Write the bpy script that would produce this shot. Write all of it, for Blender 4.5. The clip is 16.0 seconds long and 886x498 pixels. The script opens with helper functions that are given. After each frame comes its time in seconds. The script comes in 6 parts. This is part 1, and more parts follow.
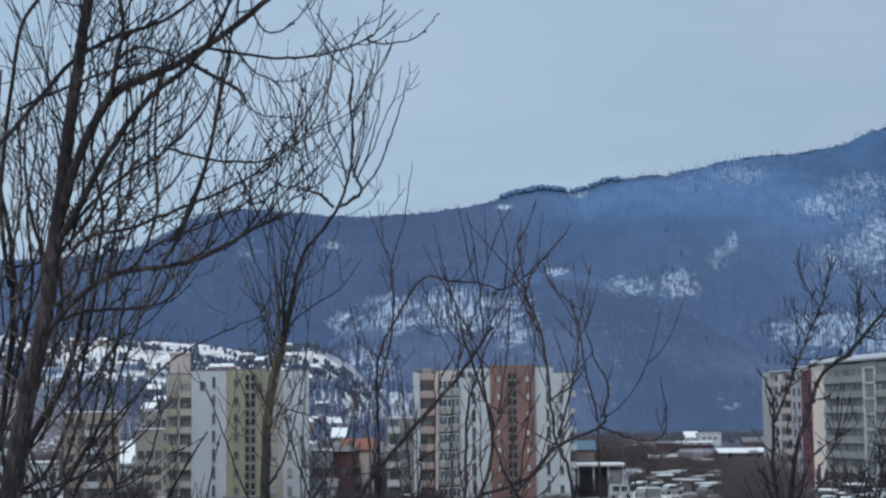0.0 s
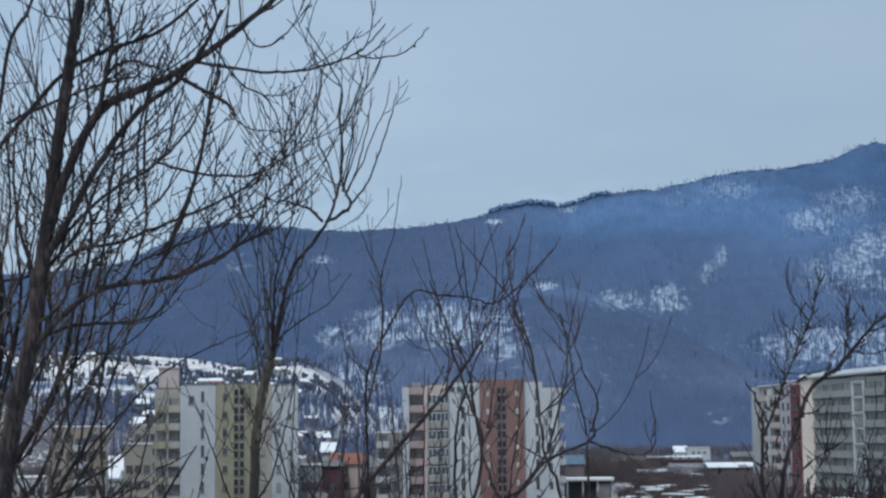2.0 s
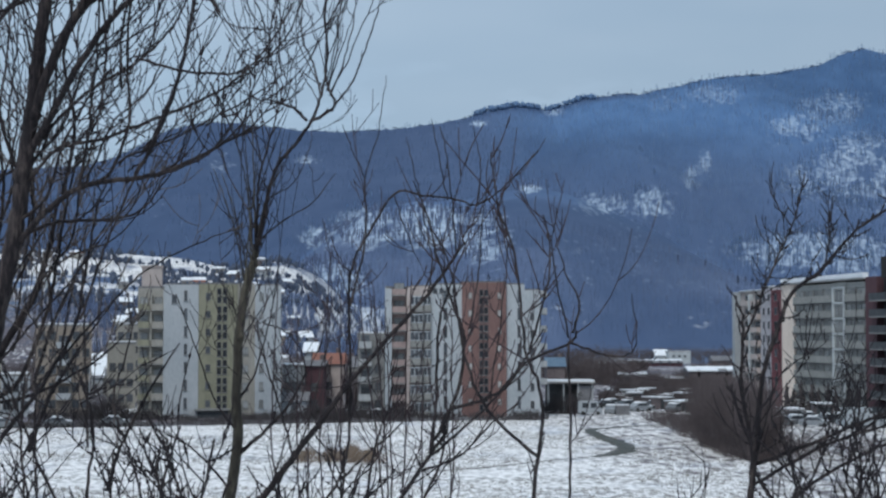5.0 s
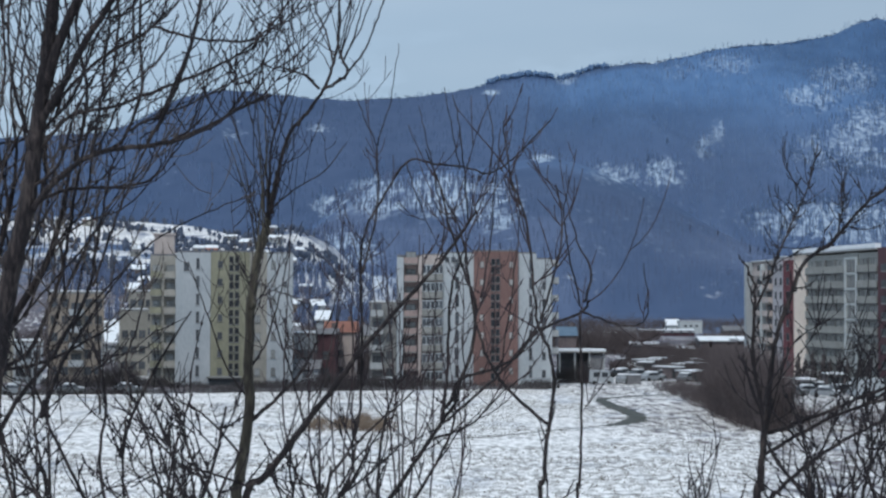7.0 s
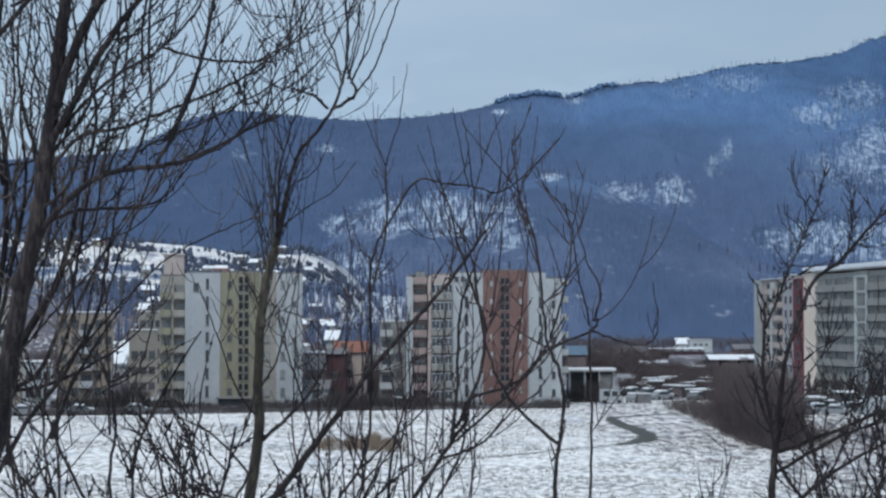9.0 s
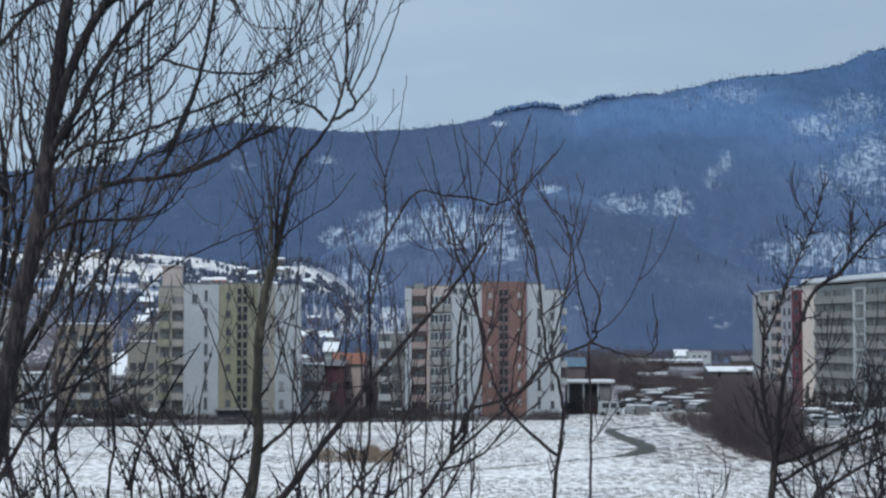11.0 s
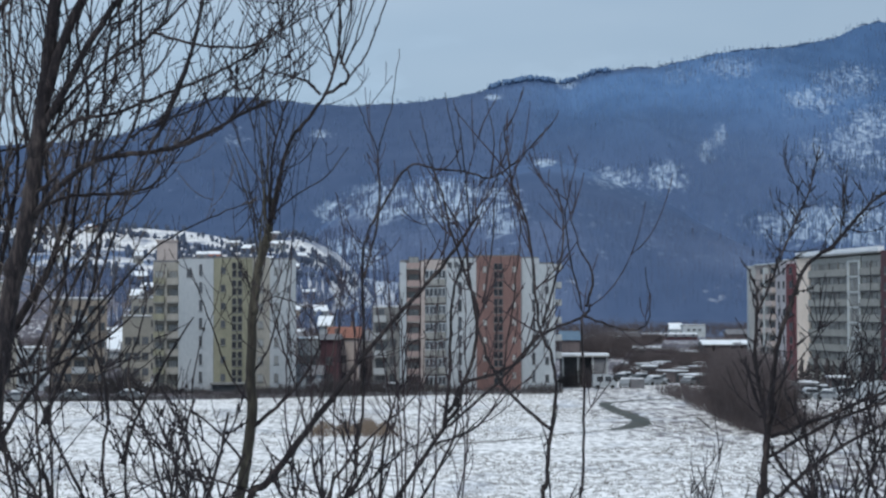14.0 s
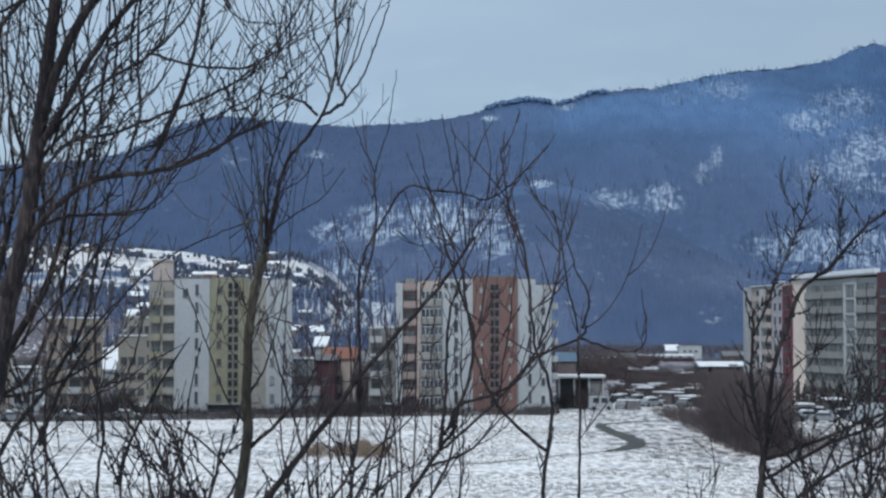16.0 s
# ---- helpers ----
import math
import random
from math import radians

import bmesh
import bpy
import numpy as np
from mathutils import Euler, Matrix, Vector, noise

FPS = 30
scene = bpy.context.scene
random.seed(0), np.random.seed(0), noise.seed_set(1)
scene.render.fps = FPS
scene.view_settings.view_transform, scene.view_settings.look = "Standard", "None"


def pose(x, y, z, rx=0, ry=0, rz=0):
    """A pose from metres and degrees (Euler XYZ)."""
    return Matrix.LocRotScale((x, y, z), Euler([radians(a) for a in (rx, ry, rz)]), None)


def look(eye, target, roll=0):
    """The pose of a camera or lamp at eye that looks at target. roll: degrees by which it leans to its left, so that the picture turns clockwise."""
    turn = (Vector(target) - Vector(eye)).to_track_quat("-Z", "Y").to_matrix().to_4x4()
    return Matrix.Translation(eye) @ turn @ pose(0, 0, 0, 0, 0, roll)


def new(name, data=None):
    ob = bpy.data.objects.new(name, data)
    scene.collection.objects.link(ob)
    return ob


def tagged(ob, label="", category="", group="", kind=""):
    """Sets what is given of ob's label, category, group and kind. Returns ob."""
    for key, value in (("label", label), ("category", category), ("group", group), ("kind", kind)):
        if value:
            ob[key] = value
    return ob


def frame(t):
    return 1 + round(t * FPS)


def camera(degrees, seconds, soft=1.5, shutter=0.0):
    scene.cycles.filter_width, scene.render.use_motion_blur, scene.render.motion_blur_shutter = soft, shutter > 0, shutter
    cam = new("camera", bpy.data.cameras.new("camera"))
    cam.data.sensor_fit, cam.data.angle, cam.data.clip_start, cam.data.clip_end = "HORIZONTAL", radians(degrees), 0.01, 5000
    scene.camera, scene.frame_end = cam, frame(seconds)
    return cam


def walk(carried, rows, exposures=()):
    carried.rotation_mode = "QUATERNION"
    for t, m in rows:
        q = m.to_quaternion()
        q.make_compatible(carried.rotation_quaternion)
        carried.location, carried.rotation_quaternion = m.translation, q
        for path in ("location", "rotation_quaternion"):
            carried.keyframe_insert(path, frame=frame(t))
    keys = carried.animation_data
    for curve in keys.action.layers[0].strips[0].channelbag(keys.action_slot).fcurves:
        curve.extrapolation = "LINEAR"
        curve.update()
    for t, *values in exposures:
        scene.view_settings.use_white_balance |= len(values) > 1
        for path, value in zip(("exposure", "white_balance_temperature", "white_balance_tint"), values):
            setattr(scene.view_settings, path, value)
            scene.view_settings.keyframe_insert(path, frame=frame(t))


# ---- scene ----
# A phone held almost still on a low rise, zoomed over a snowy field to flats and wooded hills.
cam = camera(29.3, 16.0, soft=2.45)
# seconds, sideways, height, turn to the left, tilt up, lean
ROWS = [
    (0, -0.0014, 13.0086, 0.183, 5.731, -0.625),
    (0.5, -0.0059, 13.0054, -1.102, 5.985, -0.367),
    (1, -0.0056, 13.0071, -0.426, 5.999, -0.365),
    (1.5, -0.0053, 13.0062, -0.396, 6.175, -0.485),
    (2, -0.0010, 13.0073, -0.186, 6.214, -0.639),
    (2.5, -0.0090, 13.0069, 0.287, 5.977, -0.584),
    (3, -0.0067, 13.0068, -0.375, 5.513, -0.140),
    (3.5, -0.0048, 13.0062, -0.540, 5.313, -0.110),
    (4, 0.0011, 13.0052, -0.688, 4.525, -0.256),
    (4.5, 0.0010, 13.0012, -0.944, 3.828, -0.275),
    (4.7, -0.0009, 13.0020, -0.803, 3.358, -0.116),
    (6.8, 0.0011, 12.9991, -0.523, 2.000, 0.152),
    (7, -0.0008, 13.0005, -0.314, 1.841, 0.218),
    (7.5, -0.0011, 13.0004, -0.457, 1.973, 0.263),
    (8, -0.0007, 12.9992, -0.111, 2.060, 0.105),
    (8.5, -0.0017, 13.0004, -0.326, 2.442, 0.123),
    (9, -0.0000, 13.0000, -0.000, 2.500, 0.000),
    (9.5, 0.0018, 13.0006, -0.059, 2.582, -0.038),
    (9.7, 0.0002, 12.9998, -0.057, 2.620, 0.055),
    (11.8, -0.0034, 13.0013, -0.003, 2.972, -0.099),
    (12, -0.0024, 13.0033, 0.164, 2.893, -0.321),
    (12.5, 0.0008, 13.0031, -0.122, 2.764, -0.193),
    (13, 0.0001, 13.0003, 0.048, 2.768, -0.135),
    (13.5, -0.0007, 13.0019, 0.191, 2.336, -0.238),
    (14, 0.0048, 12.9996, -0.223, 2.012, -0.067),
    (14.5, 0.0011, 13.0012, 0.121, 2.358, -0.050),
    (15, -0.0011, 13.0015, 0.077, 2.523, 0.110),
    (15.5, 0.0034, 13.0032, -0.083, 2.620, 0.093),
    (16, 0.0052, 13.0026, -0.344, 2.715, 0.094),
]


def sight(x, z, yaw, pitch, roll):
    a, b = radians(yaw), radians(pitch)
    ahead = Vector((-math.sin(a) * math.cos(b), math.cos(a) * math.cos(b), math.sin(b)))
    eye = Vector((x, 0, z))
    return look(eye, eye + ahead * 10, roll)


walk(cam, [(t, sight(*row)) for t, *row in ROWS], exposures=((0, 0.3, 5690, 9), (3.4, 0.28, 5690, 9), (4.7, 0.22, 5690, 9), (6.8, 0.29, 5700, 9), (16, 0.29, 5700, 9)))

# ---- light: thin winter cloud ----
world = bpy.data.worlds.new("overcast")
scene.world = world
world.use_nodes = True
wn, wl = world.node_tree.nodes, world.node_tree.links
wn.clear()
sky = wn.new("ShaderNodeTexSky")
sky.sky_type, sky.sun_disc = "NISHITA", False
sky.sun_elevation, sky.sun_rotation = radians(57), radians(198)
sky.dust_density, sky.air_density = 4.0, 1.2
clouds = wn.new("ShaderNodeTexNoise")
clouds.inputs["Scale"].default_value, clouds.inputs["Detail"].default_value = 2.2, 4.0
coord = wn.new("ShaderNodeTexCoord")
stretch = wn.new("ShaderNodeMapping")
stretch.inputs["Scale"].default_value = (1.0, 1.0, 3.5)
ramp = wn.new("ShaderNodeValToRGB")
ramp.color_ramp.elements[0].position, ramp.color_ramp.elements[1].position = 0.3, 0.72
ramp.color_ramp.elements[0].color = (0.372, 0.482, 0.572, 1)
ramp.color_ramp.elements[1].color = (0.52, 0.602, 0.66, 1)
cloud_bg, sky_bg, add = wn.new("ShaderNodeBackground"), wn.new("ShaderNodeBackground"), wn.new("ShaderNodeAddShader")
sky_bg.inputs["Strength"].default_value = 0.012
out = wn.new("ShaderNodeOutputWorld")
wl.new(coord.outputs["Generated"], stretch.inputs["Vector"])
wl.new(stretch.outputs["Vector"], clouds.inputs["Vector"])
wl.new(clouds.outputs["Fac"], ramp.inputs["Fac"])
wl.new(ramp.outputs["Color"], cloud_bg.inputs["Color"])
# the cloud is thinner and brighter towards the west
across, bright = wn.new("ShaderNodeSeparateXYZ"), wn.new("ShaderNodeMapRange")
bright.inputs["From Min"].default_value, bright.inputs["From Max"].default_value = -0.3, 0.3
bright.inputs["To Min"].default_value, bright.inputs["To Max"].default_value = 0.735, 0.60
wl.new(coord.outputs["Generated"], across.inputs[0])
wl.new(across.outputs["X"], bright.inputs["Value"])
# thin wisps hang low over the ridge
wisp, wisp_band, wisp_low, wisp_sum = wn.new("ShaderNodeTexNoise"), wn.new("ShaderNodeMapRange"), wn.new("ShaderNodeMapRange"), wn.new("ShaderNodeMath")
wisp.inputs["Scale"].default_value, wisp.inputs["Detail"].default_value = 16.0, 5.0
wisp_band.inputs["From Min"].default_value, wisp_band.inputs["From Max"].default_value, wisp_band.inputs["To Max"].default_value = 0.52, 0.74, 0.13
wisp_low.inputs["From Min"].default_value, wisp_low.inputs["From Max"].default_value = 0.17, 0.125
wisp_sum.operation = "MULTIPLY_ADD"
wl.new(stretch.outputs["Vector"], wisp.inputs["Vector"])
wl.new(wisp.outputs["Fac"], wisp_band.inputs["Value"])
wl.new(across.outputs["Z"], wisp_low.inputs["Value"])
wl.new(wisp_band.outputs[0], wisp_sum.inputs[0])
wl.new(wisp_low.outputs[0], wisp_sum.inputs[1])
wl.new(bright.outputs[0], wisp_sum.inputs[2])
wl.new(wisp_sum.outputs[0], cloud_bg.inputs["Strength"])
wl.new(sky.outputs["Color"], sky_bg.inputs["Color"])
wl.new(cloud_bg.outputs[0], add.inputs[0])
wl.new(sky_bg.outputs[0], add.inputs[1])
wl.new(add.outputs[0], out.inputs["Surface"])
sun = new("sun", bpy.data.lights.new("sun", "SUN"))
sun.data.energy, sun.data.angle, sun.data.color = 1.56, radians(20), (1.0, 0.91, 0.77)
sun.matrix_world = look((-14, -42, 69), (0, 0, 0))


# ---- materials ----
def material(name, colours, scale=4.0, rough=0.8, bump=0.3, stretch=(1, 1, 1), fine=6.0, metal=0.0, vary=0.0, gloss=0.3):
    """Two-scale noise between the given colours, with relief; vary shifts the value from object to object."""
    m = bpy.data.materials.new(name)
    m.use_nodes = True
    n, l = m.node_tree.nodes, m.node_tree.links
    b = n["Principled BSDF"]
    b.inputs["Roughness"].default_value, b.inputs["Metallic"].default_value = rough, metal
    b.inputs["Specular IOR Level"].default_value = gloss
    tc, mp = n.new("ShaderNodeTexCoord"), n.new("ShaderNodeMapping")
    mp.inputs["Scale"].default_value = stretch
    l.new(tc.outputs["Object"], mp.inputs["Vector"])
    big, small, mix = n.new("ShaderNodeTexNoise"), n.new("ShaderNodeTexNoise"), n.new("ShaderNodeMath")
    big.inputs["Scale"].default_value, small.inputs["Scale"].default_value = scale, scale * fine
    big.inputs["Detail"].default_value, small.inputs["Detail"].default_value = 3, 5
    for x in (big, small):
        l.new(mp.outputs[0], x.inputs["Vector"])
    mix.operation = "MULTIPLY_ADD"
    mix.inputs[1].default_value = 0.5
    half = n.new("ShaderNodeMath")
    half.operation = "MULTIPLY"
    half.inputs[1].default_value = 0.5
    l.new(big.outputs["Fac"], half.inputs[0])
    l.new(small.outputs["Fac"], mix.inputs[0])
    l.new(half.outputs[0], mix.inputs[2])
    r = n.new("ShaderNodeValToRGB")
    el = r.color_ramp.elements
    k = len(colours)
    while len(el) < k:
        el.new(0.5)
    for i, c in enumerate(colours):
        el[i].position = 0.36 + 0.28 * i / max(1, k - 1)
        el[i].color = (*c, 1)
    l.new(mix.outputs[0], r.inputs["Fac"])
    if vary:
        info, hsv, mr = n.new("ShaderNodeObjectInfo"), n.new("ShaderNodeHueSaturation"), n.new("ShaderNodeMapRange")
        mr.inputs["To Min"].default_value, mr.inputs["To Max"].default_value = 1 - vary, 1 + vary
        l.new(info.outputs["Random"], mr.inputs["Value"])
        l.new(mr.outputs[0], hsv.inputs["Value"])
        l.new(r.outputs["Color"], hsv.inputs["Color"])
        l.new(hsv.outputs["Color"], b.inputs["Base Color"])
    else:
        l.new(r.outputs["Color"], b.inputs["Base Color"])
    if bump:
        bp = n.new("ShaderNodeBump")
        bp.inputs["Strength"].default_value, bp.inputs["Distance"].default_value = bump, 0.05
        l.new(small.outputs["Fac"], bp.inputs["Height"])
        l.new(bp.outputs[0], b.inputs["Normal"])
    return m


BARK = material("bark", ((0.011, 0.0095, 0.012), (0.023, 0.0188, 0.021), (0.078, 0.063, 0.059)), 9, 0.9, 0.6, (1, 1, 0.25))
BARK_OLIVE = material("olive_bark", ((0.028, 0.025, 0.022), (0.06, 0.054, 0.043), (0.115, 0.104, 0.078)), 8, 0.9, 0.6, (1, 1, 0.25))
TWIG = material("twig", ((0.009, 0.0078, 0.0105), (0.028, 0.0225, 0.026)), 6, 0.85, 0)
# Paler copy of the twig colour, painting in the look of sunlit shoots.
TWIG_SUNLIT = material("sunlit_twig", ((0.03, 0.025, 0.026), (0.17, 0.142, 0.13)), 7, 0.85, 0)
TWIG_RED = material("reddish_twig", ((0.018, 0.013, 0.017), (0.06, 0.043, 0.047)), 6, 0.85, 0)
WHITE_WALL = material("white_render", ((0.330, 0.358, 0.380), (0.429, 0.451, 0.468)), 0.35, 0.9, 0.1, (1, 1, 0.4), 9, vary=0.05)
GREY_WALL = material("grey_render", ((0.30, 0.32, 0.33), (0.42, 0.43, 0.43)), 0.35, 0.9, 0.1, (1, 1, 0.4), 9, vary=0.05)
BEIGE_WALL = material("beige_render", ((0.26, 0.25, 0.222), (0.35, 0.335, 0.298)), 0.35, 0.9, 0.1, (1, 1, 0.4), 9, vary=0.05)
OLIVE_WALL = material("olive_render", ((0.205, 0.2, 0.145), (0.28, 0.273, 0.2)), 0.35, 0.9, 0.1, (1, 1, 0.4), 9, vary=0.05)
ORANGE_WALL = material("terracotta_render", ((0.152, 0.094, 0.086), (0.21, 0.13, 0.118)), 0.35, 0.9, 0.1, (1, 1, 0.4), 9)
BROWN_WALL = material("brown_render", ((0.11, 0.092, 0.094), (0.175, 0.145, 0.143)), 0.35, 0.9, 0.1, (1, 1, 0.4), 9)
PINK_WALL = material("pinkish_render", ((0.38, 0.33, 0.31), (0.49, 0.43, 0.40)), 0.35, 0.9, 0.1, (1, 1, 0.4), 9)
RED_WALL = material("dark_red_render", ((0.068, 0.038, 0.046), (0.108, 0.058, 0.066)), 0.35, 0.9, 0.1, (1, 1, 0.4), 9)
CREAM_WALL = material("cream_render", ((0.62, 0.53, 0.45), (0.76, 0.66, 0.575)), 0.35, 0.9, 0.1, (1, 1, 0.4), 9)
GREEN_WALL = material("grey_green_render", ((0.26, 0.266, 0.25), (0.345, 0.35, 0.33)), 0.35, 0.9, 0.1, (1, 1, 0.4), 9)
PANE = material("window_glass", ((0.045, 0.052, 0.062), (0.09, 0.10, 0.115)), 0.8, 0.12, 0, vary=0.5, gloss=0.5)
FRAME = material("window_frame", ((0.07, 0.07, 0.075), (0.14, 0.14, 0.14)), 2, 0.6, 0)
CONCRETE = material("concrete", ((0.17, 0.17, 0.168), (0.27, 0.27, 0.265)), 0.8, 0.9, 0.2)
DARK = material("dark_front_and_shade", ((0.03, 0.035, 0.04), (0.08, 0.085, 0.09)), 0.8, 0.5, 0.1)
SNOW = material("snow", ((0.70, 0.73, 0.76), (0.82, 0.84, 0.86)), 0.6, 0.75, 0.4)
ROOF_RED = material("red_roof_tiles", ((0.17, 0.07, 0.05), (0.26, 0.105, 0.075)), 1.2, 0.85, 0.3, vary=0.2)
ROOF_ORANGE = material("orange_roof_tiles", ((0.2, 0.092, 0.068), (0.28, 0.135, 0.1)), 1.2, 0.85, 0.3)
ROOF_BLUE = material("blue_sheet_roof", ((0.08, 0.13, 0.19), (0.135, 0.19, 0.25)), 0.6, 0.5, 0.1)
ROOF_GREY = material("grey_roof", ((0.12, 0.12, 0.13), (0.22, 0.22, 0.23)), 1.0, 0.85, 0.2)
PAINT = material("car_paint", ((0.10, 0.11, 0.12), (0.16, 0.17, 0.18)), 1, 0.35, 0, vary=0.9, gloss=0.5)
RUBBER = material("rubber", ((0.02, 0.02, 0.02), (0.04, 0.04, 0.04)), 4, 0.9, 0)
HEDGE = material("dark_hedge", ((0.045, 0.041, 0.045), (0.09, 0.08, 0.08)), 1.5, 0.95, 0)
BRUSH = material("brown_brush", ((0.068, 0.055, 0.056), (0.099, 0.081, 0.082), (0.165, 0.135, 0.132)), 0.9, 0.95, 0)
REED = material("dry_reed", ((0.12, 0.088, 0.066), (0.255, 0.195, 0.145)), 0.5, 0.95, 0)
METAL = material("galvanised_steel", ((0.30, 0.31, 0.32), (0.42, 0.43, 0.44)), 3, 0.45, 0.1, metal=0.6)
# Distance haze is painted into these woods' base colours as blue.
HAZED_WOODS = material("hazed_woods", ((0.13, 0.212, 0.37), (0.155, 0.243, 0.405), (0.184, 0.273, 0.44)), 0.006, 0.95, 0, (1, 1, 1), 20)
HAZED_WOODS_NEAR = material("hazed_woods_near", ((0.135, 0.172, 0.28), (0.162, 0.2, 0.31), (0.19, 0.23, 0.34)), 0.01, 0.95, 0, (1, 1, 1), 20)
def see_through(m, amount):
    """Bare crowns let some of the light behind them pass."""
    n, l = m.node_tree.nodes, m.node_tree.links
    mix, clear, end = n.new("ShaderNodeMixShader"), n.new("ShaderNodeBsdfTransparent"), n["Material Output"]
    mix.inputs[0].default_value = amount
    l.new(n["Principled BSDF"].outputs[0], mix.inputs[1])
    l.new(clear.outputs[0], mix.inputs[2])
    l.new(mix.outputs[0], end.inputs["Surface"])


# Hillside, glade and skyline trees get the same haze blue in their colour.
HAZED_HILL_TREES = material("hazed_bare_trees", ((0.06, 0.075, 0.115), (0.10, 0.122, 0.17)), 0.05, 0.95, 0)
HAZED_TRUNKS = material("hazed_trunks", ((0.115, 0.18, 0.31), (0.15, 0.225, 0.365)), 0.02, 0.95, 0, (1, 1, 1), 20)
HAZED_TRUNKS_NEAR = material("hazed_trunks_near", ((0.122, 0.158, 0.262), (0.155, 0.195, 0.305)), 0.02, 0.95, 0, (1, 1, 1), 20)
see_through(HAZED_WOODS, 0.9)
see_through(HAZED_WOODS_NEAR, 0.955)
see_through(HAZED_TRUNKS, 0.68)
see_through(HAZED_TRUNKS_NEAR, 0.45)
HAZED_RIDGE = material("hazed_skyline_woods", ((0.085, 0.138, 0.24), (0.12, 0.18, 0.29)), 0.02, 0.95, 0, (1, 1, 1), 20)
see_through(HAZED_RIDGE, 0.68)
HAZED_FIRS = material("hazed_fir_woods", ((0.105, 0.172, 0.295), (0.135, 0.208, 0.335)), 0.02, 0.95, 0, (1, 1, 1), 30)


# ---- helpers for meshes ----
class Shape:
    """Gathers vertices and faces of one mesh."""

    def __init__(self):
        self.v, self.f = [], []

    def box(self, x0, x1, y0, y1, z0, z1):
        k = len(self.v)
        self.v += [(x, y, z) for z in (z0, z1) for x, y in ((x0, y0), (x1, y0), (x1, y1), (x0, y1))]
        self.f += [tuple(k + i for i in q) for q in ((3, 2, 1, 0), (4, 5, 6, 7), (0, 1, 5, 4), (1, 2, 6, 5), (2, 3, 7, 6), (3, 0, 4, 7))]
        return self

    def prism(self, outline, y0, y1):
        """An upright outline of (x, z), counter-clockwise seen from -y, drawn out from y0 to y1."""
        k, n = len(self.v), len(outline)
        self.v += [(x, y0, z) for x, z in outline] + [(x, y1, z) for x, z in outline]
        self.f += [tuple(k + i for i in range(n)), tuple(k + n + i for i in reversed(range(n)))]
        self.f += [(k + (i + 1) % n, k + i, k + n + i, k + n + (i + 1) % n) for i in range(n)]
        return self

    def tube(self, pts, r0, r1, sides=6, power=1.0):
        k, n = len(self.v), len(pts)
        side = None
        for i, p in enumerate(pts):
            t = (pts[min(i + 1, n - 1)] - pts[max(i - 1, 0)]).normalized()
            if side is None:
                side = t.cross(Vector((0.31, 0.9, 0.2))).normalized()
            side = (side - t * side.dot(t)).normalized()
            up = t.cross(side)
            r = r1 + (r0 - r1) * (1 - i / (n - 1)) ** power
            for j in range(sides):
                a = 2 * math.pi * j / sides
                self.v.append(tuple(p + (side * math.cos(a) + up * math.sin(a)) * r))
        for i in range(n - 1):
            for j in range(sides):
                a, b = k + i * sides + j, k + i * sides + (j + 1) % sides
                self.f.append((a, b, b + sides, a + sides))
        self.f.append(tuple(k + j for j in reversed(range(sides))))
        self.f.append(tuple(k + (n - 1) * sides + j for j in range(sides)))
        return self

    def blob(self, x, y, z, rx, ry, rz, seg=6, rings=4, rough=0.2, rnd=random):
        k = len(self.v)
        self.v.append((x, y, z - rz))
        for i in range(1, rings):
            a = -math.pi / 2 + math.pi * i / rings
            for j in range(seg):
                b, s = 2 * math.pi * j / seg, 1 + rnd.uniform(-rough, rough)
                self.v.append((x + rx * s * math.cos(a) * math.cos(b), y + ry * s * math.cos(a) * math.sin(b), z + rz * s * math.sin(a)))
        self.v.append((x, y, z + rz))
        top = len(self.v) - 1
        for j in range(seg):
            self.f.append((k, k + 1 + (j + 1) % seg, k + 1 + j))
            self.f.append((top, top - seg + j, top - seg + (j + 1) % seg))
        for i in range(rings - 2):
            for j in range(seg):
                a, b = k + 1 + i * seg + j, k + 1 + i * seg + (j + 1) % seg
                self.f.append((a, b, b + seg, a + seg))
        return self

    def mesh(self, name, mat, smooth=False):
        me = bpy.data.meshes.new(name)
        me.from_pydata(self.v, [], self.f)
        me.materials.append(mat)
        if smooth:
            me.polygons.foreach_set("use_smooth", [True] * len(me.polygons))
        me.update()
        return me


def thing(name, place, label, category, group="", kind="", turn=0.0):
    ob = new(name)
    ob.matrix_basis = pose(*place, 0, 0, turn)
    return tagged(ob, label, category, group, kind)


def part(name, shape, mat, parent, label="", at=None, smooth=False):
    me = shape.mesh(name, mat, smooth) if isinstance(shape, Shape) else shape
    ob = new(name, me)
    ob.parent = parent
    if at is not None:
        ob.location = at
    return tagged(ob, label)


def lattice(ix, iy, seed):
    h = (ix.astype(np.int64) * 374761393 + iy.astype(np.int64) * 668265263 + seed * 974711) & 0x7FFFFFFF
    h = ((h ^ (h >> 13)) * 1274126177) & 0x7FFFFFFF
    return ((h ^ (h >> 16)) & 0xFFFF) / 65535.0


def value_noise(x, y, seed):
    fx, fy = np.floor(x), np.floor(y)
    ux, uy = x - fx, y - fy
    ux, uy = ux * ux * (3 - 2 * ux), uy * uy * (3 - 2 * uy)
    a, b = lattice(fx, fy, seed), lattice(fx + 1, fy, seed)
    c, d = lattice(fx, fy + 1, seed), lattice(fx + 1, fy + 1, seed)
    return (a * (1 - ux) + b * ux) * (1 - uy) + (c * (1 - ux) + d * ux) * uy


